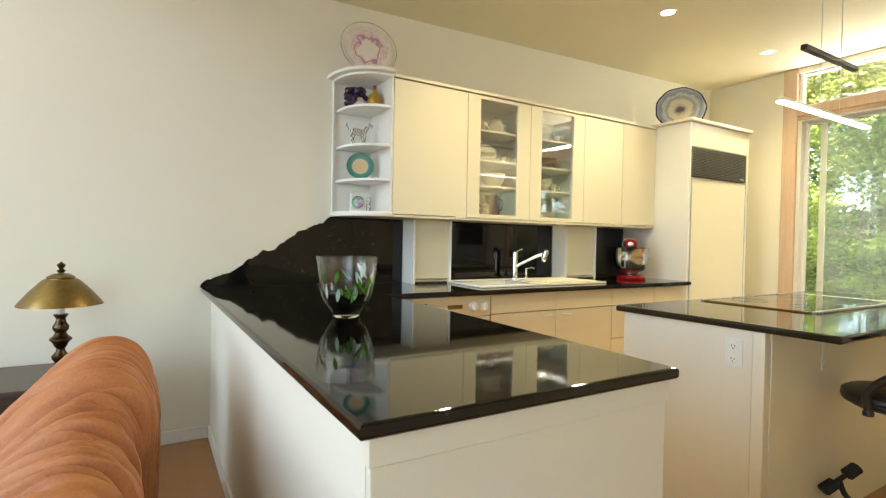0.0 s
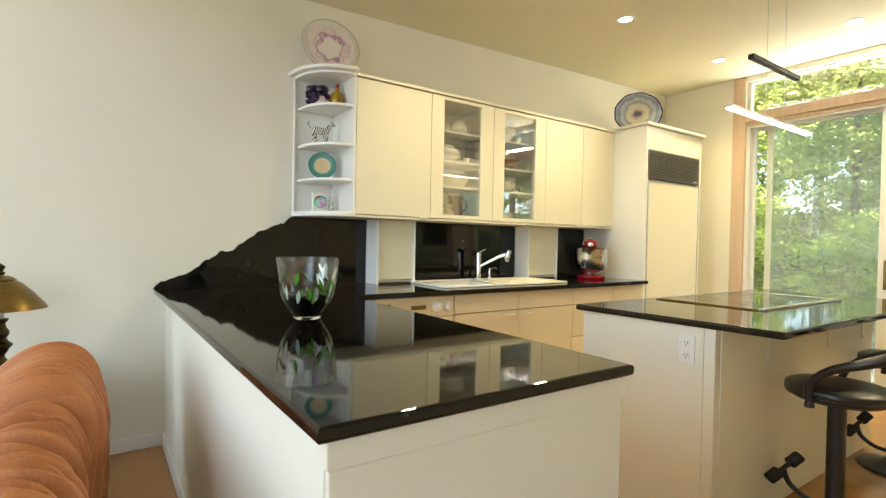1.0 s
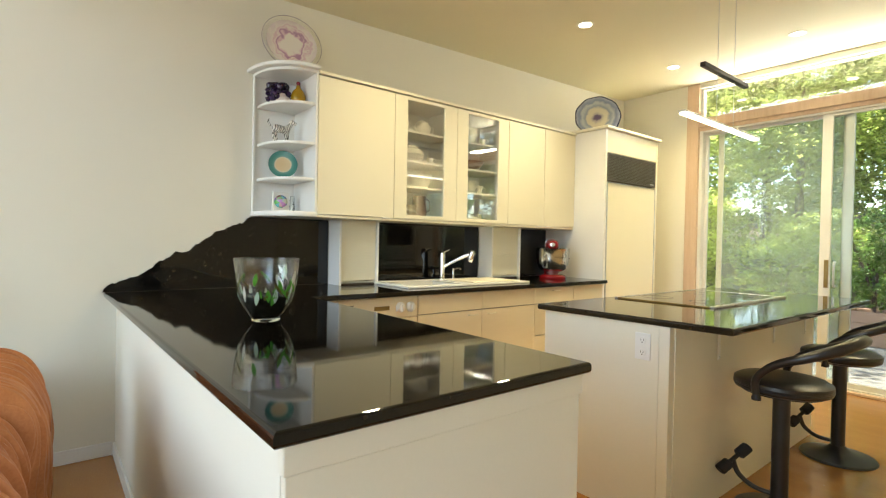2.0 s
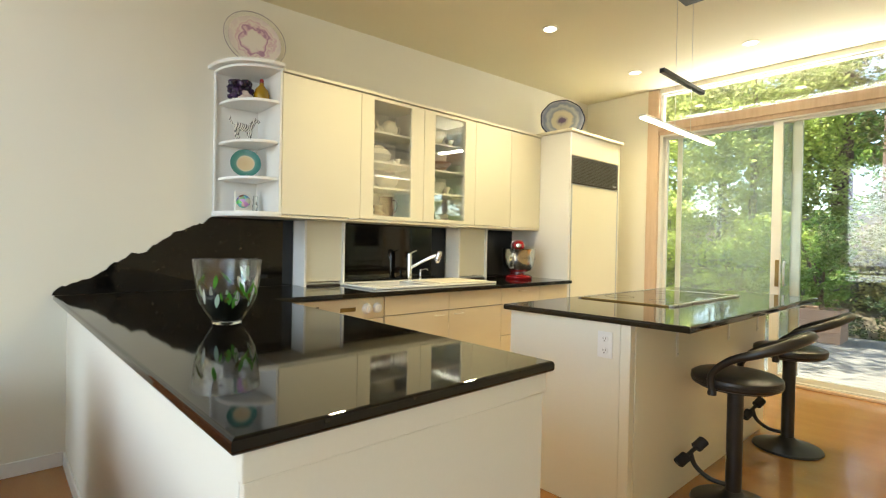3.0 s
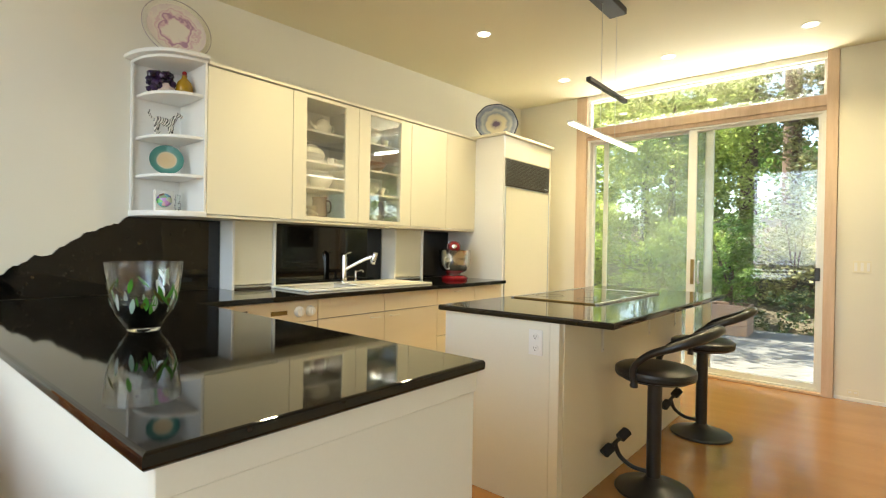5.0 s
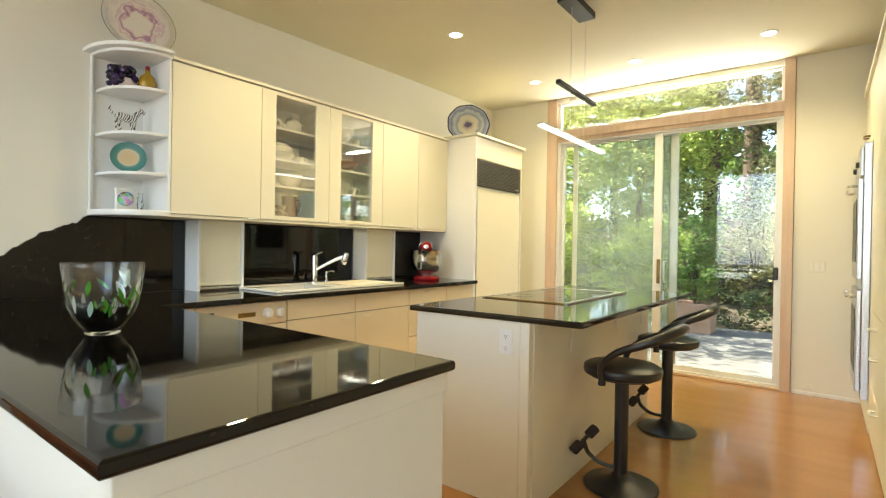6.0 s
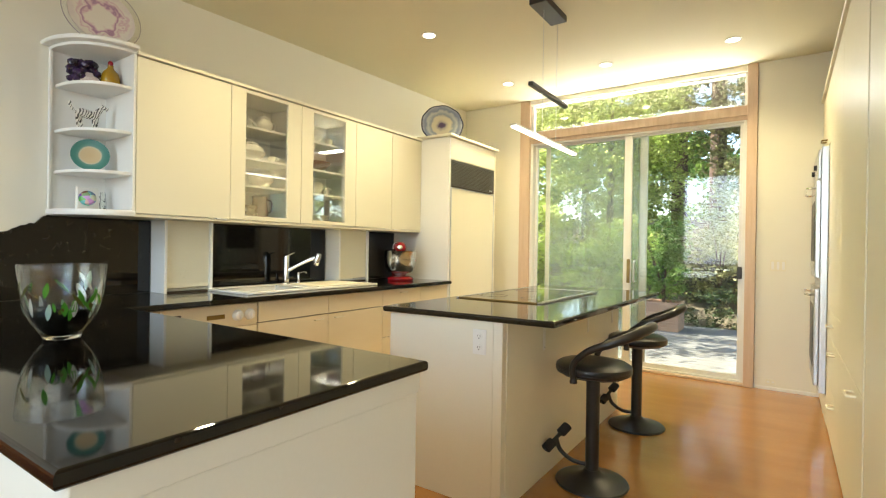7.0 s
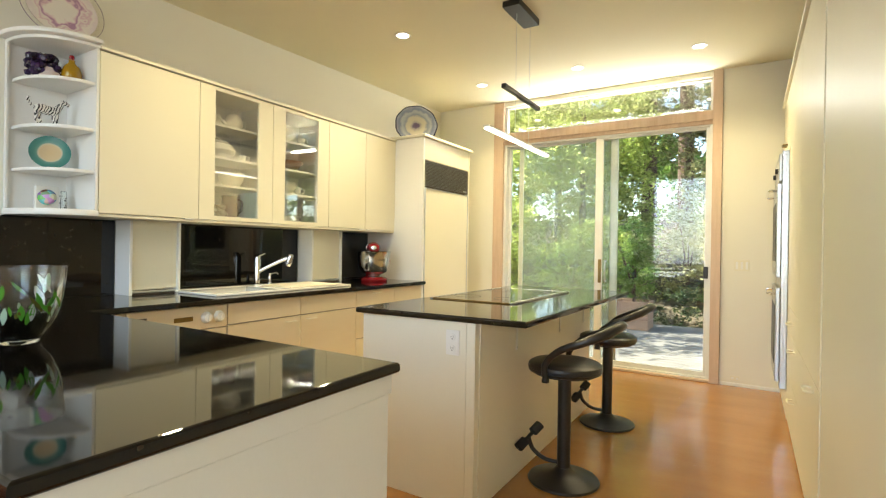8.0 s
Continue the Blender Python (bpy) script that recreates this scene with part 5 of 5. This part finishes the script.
def gathered(profile, centre, x0, x1, seed, wrinkle, nu=150, nv=300):
    """A padded leather module: a side profile (y, z) run along x, pinched at both ends, with gathers across it."""
    bm = bmesh.new()
    line, c = closed_curve(profile, nu), Vector(centre)
    off = Vector((seed * 3.1, seed * 1.7, seed * 0.9))
    rows = []
    for j in range(nv + 1):
        u = j / nv
        e = min(u, 1 - u) * (x1 - x0) / 0.075
        pinch = 0.72 + 0.28 * math.sqrt(1 - (1 - min(e, 1)) ** 2)
        row = []
        for q2 in line:
            x = x0 + (x1 - x0) * u
            bend = 0.05 * noise.noise(Vector((q2.x * 3, q2.y * 3, x * 2)) + off)
            k1 = noise.noise(Vector(((x + bend) * 34, q2.x * 3.4, q2.y * 3.4)) + off)
            k2 = noise.noise(Vector(((x + bend) * 85, q2.x * 5, q2.y * 5)) + off)
            k3 = noise.noise(Vector((x * 5, q2.x * 5, q2.y * 5)) + off)
            h = wrinkle * ((0.85 + 1.0 * k3) * (0.9 * k1 - 1.1 * (1 - abs(k1)) ** 7) + 0.32 * k2) + 0.010 * k3
            d = q2 - c
            q = c + d * (pinch + h / d.length)
            row.append(bm.verts.new((x, q.x, q.y)))
        rows.append(row)
    for a, b_ in zip(rows, rows[1:]):
        for i in range(nu):
            k = (i + 1) % nu
            bm.faces.new((a[i], a[k], b_[k], b_[i]))
    bm.faces.new(rows[0][::-1])
    bm.faces.new(rows[-1])
    bmesh.ops.recalc_face_normals(bm, faces=bm.faces[:])
    return bm


sf = thing("leather_sofa", (1.8, -0.9, 0), "overstuffed cognac leather sofa with gathered creases", "sofa")
SOFA_SIDE = [(-0.284, 0.46), (-0.284, 0.62), (-0.302, 0.715), (-0.345, 0.79), (-0.415, 0.83), (-0.49, 0.825), (-0.58, 0.775), (-0.67, 0.683), (-0.752, 0.58), (-0.85, 0.47), (-0.92, 0.36), (-0.92, 0.16), (-0.80, 0.06), (-0.45, 0.05), (-0.30, 0.08), (-0.284, 0.26)]
SOFA_MID = Vector((-0.56, 0.42))
for k, (xa, xb, size) in enumerate(((0.90, 1.565, 1.0), (1.515, 2.74, 0.83))):
    side = [SOFA_MID + (Vector(p_) - SOFA_MID) * size for p_ in SOFA_SIDE[:10]] + SOFA_SIDE[10:]
    part("back_cushion", gathered(side, SOFA_MID, xa, xb, 2 + 5 * k, 0.016 + 0.012 * k), LEATHER, sf, "rolled back cushion with gathered creases", True)
    part("seat_cushion", gathered([(-0.85, 0.43), (-1.2, 0.46), (-1.6, 0.45), (-1.70, 0.38), (-1.6, 0.30), (-1.2, 0.29), (-0.85, 0.30)], (-1.27, 0.37), xa, xb, 4 + k, 0.004, 70, 90), LEATHER, sf, smooth=True)
part("base", box(0.96, 2.70, -1.64, -0.80, 0.05, 0.285, 0.04, 4), LEATHER, sf, smooth=True)
for fx in (1.04, 2.62):
    for fy in (-0.45, -1.55):
        part("foot", lathe([(0, 0), (0.03, 0), (0.035, 0.07), (0, 0.07)], (fx, fy, 0), 14), DARK_WOOD, sf)

tb = thing("side_table", (0.42, -0.95, 0), "dark walnut side table against the wall", "table")
part("top", box(0.14, 0.66, -1.34, -0.50, 0.545, 0.57, 0.006), DARK_WOOD, tb)
part("apron", box(0.17, 0.63, -1.31, -0.53, 0.47, 0.544, 0.002), DARK_WOOD, tb)
for lx in (0.19, 0.61):
    for ly in (-1.29, -0.55):
        part("leg", lathe([(0, 0), (0.014, 0), (0.02, 0.2), (0.024, 0.5), (0, 0.5)], (lx, ly, 0), 12), DARK_WOOD, tb)
LX, LY, LZ = 0.40, -0.668, 0.57
tl = thing("table_lamp", (LX, LY, LZ), "brass table lamp with a conical metal shade on the side table", "lamp")
part("base", lathe([(0.0, 0.0), (0.062, 0.0), (0.066, 0.008), (0.058, 0.018), (0.030, 0.03), (0.022, 0.045), (0.034, 0.06), (0.036, 0.072), (0.02, 0.088), (0.016, 0.10), (0.026, 0.112), (0.032, 0.125), (0.044, 0.135), (0.044, 0.142), (0.030, 0.152), (0.022, 0.165), (0.032, 0.178), (0.033, 0.19), (0.022, 0.205), (0.018, 0.22), (0.028, 0.232), (0.03, 0.238), (0.0, 0.24)], m=Matrix.Translation((LX, LY, LZ + 0.0005)) @ Matrix.Diagonal((1.0, 1.0, 1.19, 1.0)), seg=32), DARK_BRASS, tl, "turned dark bronze stem", True)
LT = LZ + 0.046
part("socket", lathe([(0.0, 0.24), (0.014, 0.24), (0.014, 0.30), (0.0, 0.30)], (LX, LY, LT), 16), PORCELAIN, tl, "pale candle-style socket", True)
part("finial_rod", tube([(LX, LY, LT + 0.30), (LX, LY, LT + 0.44)], 0.004, 8, smooth_steps=0), BRASS, tl)
shd = part("shade", lathe([(0.167, 0.283), (0.169, 0.283), (0.165, 0.292), (0.12, 0.350), (0.075, 0.398), (0.062, 0.405), (0.060, 0.403), (0.072, 0.394), (0.118, 0.347), (0.163, 0.289), (0.167, 0.283)], (LX, LY, LT), 48), BRASS, tl, "conical aged brass shade", True)
part("cap", lathe([(0.0, 0.432), (0.03, 0.43), (0.052, 0.418), (0.058, 0.412), (0.052, 0.408), (0.054, 0.402), (0.0, 0.400)], (LX, LY, LT), 32), BRASS, shd, "stepped brass cap", True)
part("finial", lathe([(0.0, 0.432), (0.012, 0.434), (0.018, 0.444), (0.008, 0.452), (0.016, 0.466), (0.018, 0.472), (0.008, 0.48), (0.0, 0.488)], (LX, LY, LT), 20), DARK_BRASS, shd, "turned bronze finial", True)
part("switch", lathe([(0, 0), (0.007, 0), (0.007, 0.014), (0, 0.014)], m=pose(LX + 0.02, LY + 0.04, LT + 0.275, 90, 0, 0), seg=10), DARK_BRASS, tl)

# small wall plates by the sliding door
for nm, (x0, x1, z0, z1), lab in (("light_switch", (3.27, 3.39, 1.075, 1.175), "cream triple light switch plate on the wall"), ("low_outlet", (3.25, 3.325, 0.05, 0.095), "cream low wall outlet near the floor")):
    w_ = thing(nm, ((x0 + x1) / 2, YF, z0), lab, "switch" if "switch" in nm else "outlet")
    pl = part("cover_plate", box(x0, x1, YF - 0.006, YF - 0.0005, z0, z1, 0.002), LAMINATE, w_)
    for k in range(3 if "switch" in nm else 2):
        cx_ = x0 + (x1 - x0) * (k + 0.5) / (3 if "switch" in nm else 2)
        part("rocker" if "switch" in nm else "socket", box(cx_ - 0.010, cx_ + 0.010, YF - 0.009, YF - 0.0062, z0 + 0.015, z1 - 0.015, 0.001), WHITE, pl)
structure("baseboard_2", box(3.166, XP - 0.002, YF - 0.012, YF - 0.0005, 0.0, 0.03, 0.002), WHITE, "low cream baseboard by the sliding door", "baseboard")

# ---- outside: ground, deck, planter, shrubs and trees ----


def ground_z(x, y):
    rise = max(0.0, y - 9.25)
    return -0.35 + 0.30 * min(rise, 9) + 0.05 * min(max(rise - 9, 0), 60) + (0.10 * noise.noise(Vector((x * 0.5, y * 0.5, 0))) if rise > 0 else 0)


def axis(lo, near0, near1, hi, n):
    far = [0.0, 0.25, 0.5, 0.75]
    return [lo + (near0 - lo) * f for f in far] + [near0 + (near1 - near0) * i / n for i in range(n)] + [near1 + (hi - near1) * f for f in (0.0, 0.1, 0.3, 0.6, 1.0)]


gxs, gys = axis(-600, -20, 22, 600, 42), axis(-600, 5.5, 40, 900, 46)
me = bpy.data.meshes.new("ground")
me.from_pydata([(x, y, ground_z(x, y)) for y in gys for x in gxs], [], [(j * len(gxs) + i, j * len(gxs) + i + 1, (j + 1) * len(gxs) + i + 1, (j + 1) * len(gxs) + i) for j in range(len(gys) - 1) for i in range(len(gxs) - 1)])
me.materials.append(SOIL)
tagged(new("ground", me), "shaded forest soil rising behind the deck", "ground", "", "structure")

rl = random.Random(21)


def leaves(name, blobs, count, size, material, parent, seed, flat=0.0):
    """A crown of many single leaves gathered in uneven clumps; blobs: (centre, radii)."""
    r = random.Random(seed)
    verts, faces = [], []
    base = ORIGIN[parent]
    clumps = []
    weights = [b_[1][0] * b_[1][1] * b_[1][2] for b_ in blobs]
    for _ in range(max(24, count // 55)):
        c, ax = r.choices(blobs, weights)[0]
        while True:
            d = Vector((r.uniform(-1, 1), r.uniform(-1, 1), r.uniform(-1, 1)))
            if 0.25 < d.length < 1:
                break
        d = d.normalized() * (d.length ** 0.45)
        clumps.append((Vector(c) + Vector((d.x * ax[0], d.y * ax[1], d.z * ax[2])), r.uniform(0.35, 1.0) * 0.28 * (ax[0] + ax[2]) / 2))
    for _ in range(count):
        c, s = r.choice(clumps)
        q = c + Vector((r.gauss(0, s), r.gauss(0, s), r.gauss(0, s * 0.75))) * 0.6
        u = Vector((r.uniform(-1, 1), r.uniform(-1, 1), r.uniform(-0.6, 0.4))).normalized()
        w = u.cross(Vector((r.uniform(-1, 1), r.uniform(-1, 1), r.uniform(-0.2, 1.4)))).normalized()
        L = size * r.uniform(0.6, 1.3)
        W = L * 0.30
        up = u.cross(w) * L * 0.12
        k = len(verts)
        q -= base
        verts += [q - u * L * 0.5, q + w * W + up, q + u * L * 0.5, q - w * W + up]
        faces.append((k, k + 1, k + 2, k + 3))
    m_ = bpy.data.meshes.new(name)
    m_.from_pydata(verts, [], faces)
    m_.materials.append(material)
    ob = new(name, m_)
    ob.parent = parent
    ORIGIN[ob] = base
    return ob


def tree(x, y, h, r0, blobs, count, size, material, label, seed, limbs=5, lean=(0, 0), name="tree", group="trees behind the deck"):
    z0 = ground_z(x, y) - 0.05
    t_ = thing(name, (x, y, z0), label, "tree", group)
    r = random.Random(seed)
    bm = tube([(x, y, z0), (x + lean[0] * 0.3, y + lean[1] * 0.3, z0 + h * 0.3), (x + lean[0] * 0.7, y, z0 + h * 0.65), (x + lean[0], y + lean[1], z0 + h)], [r0 * 1.25, r0, r0 * 0.75, r0 * 0.25], 14)
    tr_ = part("trunk", bm, BARK, t_, smooth=True)
    for _ in range(limbs):
        f = r.uniform(0.35, 0.9)
        a = r.uniform(0, 6.28)
        ln = h * r.uniform(0.12, 0.25)
        p0 = Vector((x + lean[0] * f, y, z0 + h * f))
        p1 = p0 + Vector((math.cos(a) * ln * 0.5, math.sin(a) * ln * 0.5, ln * 0.3))
        p2 = p0 + Vector((math.cos(a) * ln, math.sin(a) * ln, ln * 0.45))
        part("limb", tube([p0, p1, p2], [r0 * 0.32, r0 * 0.2, r0 * 0.06], 7, smooth_steps=3), BARK, tr_, smooth=True)
    leaves("crown", [(Vector(c) + Vector((x, y, z0)), a) for c, a in blobs], count, size, material, t_, seed + 50)
    return t_


def shrub(x, y, blobs, count, size, material, label, seed, z0=None):
    z0 = ground_z(x, y) if z0 is None else z0
    s = thing("shrub", (x, y, z0), label, "shrub", "shrubs beside the deck")
    r = random.Random(seed)
    top = max(c[2] for c, _ in blobs)
    for _ in range(4):
        a = r.uniform(0, 6.28)
        part("stem", tube([(x, y, z0), (x + 0.1 * math.cos(a), y + 0.1 * math.sin(a), z0 + top * 0.5), (x + 0.3 * math.cos(a), y + 0.3 * math.sin(a), z0 + top)], [0.02, 0.015, 0.006], 6, smooth_steps=3), BARK, s)
    leaves("foliage", [(Vector(c) + Vector((x, y, z0)), a) for c, a in blobs], count, size, material, s, seed + 70)
    return s


# planter box on the deck, with a leafy shrub
TERRA = mat("weathered_planter_wood", (0.42, 0.26, 0.18), (0.30, 0.18, 0.12), 0.8, stretch=(1, 1, 5), bump=0.2)
pb = thing("planter_box", (1.75, 8.500, -0.03), "weathered square wooden planter box on the deck", "planter")
for v in ((1.48, 2.02, 8.230, 8.260), (1.48, 2.02, 8.740, 8.770), (1.48, 1.51, 8.261, 8.739), (1.99, 2.02, 8.261, 8.739)):
    for k in range(3):
        part("board", box(v[0], v[1], v[2], v[3], -0.029 + k * 0.152, -0.029 + k * 0.152 + 0.148, 0.004, 1), TERRA, pb)
part("soil", box(1.511, 1.989, 8.261, 8.739, -0.02, 0.37), SOIL, pb, "dark potting soil")
shrub(1.75, 8.500, [((0.05, 0, 0.55), (0.34, 0.30, 0.45)), ((0.10, 0.05, 1.05), (0.30, 0.3, 0.4)), ((-0.08, 0, 0.9), (0.3, 0.3, 0.4))], 5200, 0.055, LEAF_MID, "leafy green shrub growing in the planter box", 3, 0.37)

# bright broad-leaved shrubs and trees past the left leaf of the door
shrub(0.2, 9.8, [((0, 0, 0.8), (0.9, 0.6, 0.8)), ((0.5, 0.2, 1.4), (0.7, 0.6, 0.7))], 7000, 0.075, LEAF_BRIGHT, "broad bright green shrub in sunlight", 4)
shrub(-1.6, 9.7, [((0, 0, 0.9), (1.0, 0.6, 0.9)), ((0.2, 0.3, 1.8), (0.9, 0.6, 0.8))], 7000, 0.08, LEAF_BRIGHT, "broad bright green shrub in sunlight", 5)
shrub(-3.6, 9.9, [((0, 0, 1.0), (1.3, 0.7, 1.1)), ((0.3, 0.3, 2.0), (1.1, 0.6, 0.9))], 7000, 0.085, LEAF_BRIGHT, "tall bright green shrub in sunlight", 6)
tree(0.0, 11.5, 5.2, 0.08, [((0, 0, 3.0), (1.3, 1.0, 1.6)), ((0.6, -0.2, 4.3), (1.2, 1.0, 1.1)), ((-0.9, 0, 3.8), (1.0, 0.9, 1.2))], 13000, 0.10, LEAF_BRIGHT, "slender broad-leaved tree with bright green leaves", 8)
tree(-2.6, 11.9, 6.2, 0.10, [((0, 0, 3.4), (1.6, 1.0, 1.9)), ((0.5, 0, 5.0), (1.4, 1.0, 1.3)), ((-1.0, 0, 4.4), (1.2, 1.0, 1.5))], 13000, 0.11, LEAF_BRIGHT, "slender broad-leaved tree with bright green leaves", 9)
tree(-6.0, 12.9, 7.0, 0.12, [((0, 0, 3.8), (2.2, 1.2, 2.4)), ((0.5, 0, 5.6), (1.8, 1.2, 1.6))], 11000, 0.13, LEAF_MID, "broad-leaved tree with mid-green leaves", 10)
tree(-1.3, 13.6, 6.5, 0.10, [((0, 0, 2.4), (1.9, 1.0, 2.0)), ((0.4, 0, 4.6), (1.7, 1.0, 1.7))], 11000, 0.12, LEAF_BRIGHT, "broad-leaved tree with bright green leaves", 17)
tree(0.4, 12.6, 5.5, 0.09, [((0, 0, 1.8), (1.1, 0.9, 1.4)), ((0.1, 0, 3.6), (1.1, 0.9, 1.4))], 10000, 0.11, LEAF_BRIGHT, "broad-leaved tree with bright green leaves", 18)
tree(-4.6, 14.0, 7.0, 0.12, [((0, 0, 2.6), (2.2, 1.0, 2.2)), ((0.4, 0, 5.0), (2.0, 1.0, 1.8))], 10000, 0.13, LEAF_BRIGHT, "broad-leaved tree with bright green leaves", 19)
# an unseen tree beside the deck, placed to dapple its boards
tree(-3.0, 7.3, 8.0, 0.14, [((0.2, 0, 5.4), (2.0, 1.8, 1.0)), ((0.9, 0.2, 6.6), (2.2, 2.0, 1.0)), ((-0.6, -0.4, 6.2), (1.6, 1.6, 0.9))], 11000, 0.13, LEAF_MID, "unseen open-crowned tree beside the deck, placed for its dappled shade", 20)
# olive shrubs and dark wood past the right leaf
shrub(3.6, 10.5, [((0, 0, 0.9), (1.1, 0.7, 0.9)), ((-0.5, 0.4, 1.6), (0.8, 0.6, 0.8))], 7000, 0.075, LEAF_OLIVE, "dry olive-green shrub on the bank", 12)
shrub(2.3, 11.2, [((0, 0, 0.7), (1.0, 0.7, 0.8)), ((0.3, 0.2, 1.5), (0.8, 0.6, 0.7))], 6000, 0.075, LEAF_OLIVE, "dry olive-green shrub on the bank", 13)
shrub(5.4, 10.7, [((0, 0, 1.1), (1.3, 0.8, 1.2)), ((0.2, 0.3, 2.1), (1.1, 0.7, 0.9))], 7000, 0.08, LEAF_OLIVE, "tall olive-green shrub on the bank", 14)
shrub(2.7, 9.75, [((0, 0, 0.35), (0.8, 0.4, 0.45)), ((0.6, 0.1, 0.55), (0.6, 0.4, 0.45))], 4500, 0.06, LEAF_DARK, "low dark green shrub at the deck's edge", 23)
shrub(4.2, 9.75, [((0, 0, 0.4), (0.9, 0.4, 0.5)), ((0.6, 0.1, 0.6), (0.7, 0.4, 0.5))], 4500, 0.06, LEAF_DARK, "low dark green shrub at the deck's edge", 24)
tree(3.2, 13.5, 7.5, 0.11, [((0, 0, 3.2), (1.7, 1.0, 1.7)), ((0.6, 0, 5.0), (1.6, 1.0, 1.6)), ((-0.9, 0, 4.4), (1.3, 1.0, 1.3))], 13000, 0.11, LEAF_OLIVE, "tree with yellow-green leaves on the bank", 15)
tree(5.8, 14.4, 8.5, 0.14, [((0, 0, 3.6), (2.0, 1.2, 2.0)), ((0, 0, 6.0), (1.8, 1.2, 1.8))], 12000, 0.12, LEAF_MID, "broad-leaved tree with mid-green leaves", 16)
for k, (tx, ty, hh, rr_) in enumerate(((1.15, 13.5, 15, 0.17), (1.75, 16.0, 17, 0.20), (2.6, 17.5, 17, 0.2), (4.6, 18.5, 19, 0.24), (7.8, 17.0, 17, 0.22), (-8.5, 16.5, 18, 0.24))):
    tree(tx, ty, hh, rr_, [((0, 0, hh * 0.42), (1.7, 1.5, 2.2)), ((0.4, 0, hh * 0.62), (1.9, 1.6, 2.6)), ((-0.3, 0, hh * 0.82), (1.4, 1.3, 2.4))], 9000, 0.16, LEAF_DARK, "tall dark conifer with a bare lower trunk", 30 + k, limbs=7, name="conifer", group="conifers behind the house")
# more growth past the deck's far corner
tree(8.2, 11.4, 6.0, 0.10, [((0, 0, 2.2), (2.0, 1.1, 2.0)), ((0.4, 0, 4.4), (1.8, 1.1, 1.7))], 11000, 0.12, LEAF_OLIVE, "tree with yellow-green leaves past the deck's corner", 41)
tree(6.6, 12.2, 6.5, 0.10, [((0, 0, 2.6), (1.8, 1.1, 2.2)), ((-0.3, 0, 5.0), (1.6, 1.1, 1.7))], 11000, 0.12, LEAF_OLIVE, "tree with yellow-green leaves past the deck's corner", 42)
# shrub added to imitate the bright tan patch in the right leaf's glass
shrub(3.4, 11.7, [((0, 0, 1.1), (1.3, 0.7, 1.0)), ((-0.5, 0.1, 2.0), (1.0, 0.6, 0.9)), ((0.8, 0.1, 2.2), (1.1, 0.6, 0.9))], 13000, 0.085, LEAF_OLIVE, "olive-green shrub added for the bright patch in the right leaf", 43)
# a far belt of woodland closes the view
wd = thing("woodland", (0, 30, ground_z(0, 30)), "dense distant woodland", "woodland")
wd["kind"] = "stuff"
leaves("foliage", [(Vector((x_, 26 + rl.uniform(-2, 4), ground_z(x_, 27) + z_)), (3.2, 2.0, 2.6)) for x_ in range(-26, 30, 4) for z_ in (1.0, 4.5, 8.5, 12.5)], 42000, 0.42, LEAF_MID, wd, 99)

# deck boards, each a piece of its own
dk = tagged(new("deck"), "weathered grey timber deck outside the sliding door", "deck", "", "structure")
ORIGIN[dk] = Vector()
part("joists", box(-3.0, 7.0, 5.43, 9.12, -0.30, -0.062), SOIL, dk)
first = part("board", box(-3.0, 7.0, 5.42, 5.558, -0.06, -0.03, 0.004, 1), DECK, dk)
for k in range(1, 26):
    s = first.copy()
    scene.collection.objects.link(s)
    s.location.y = k * 0.143
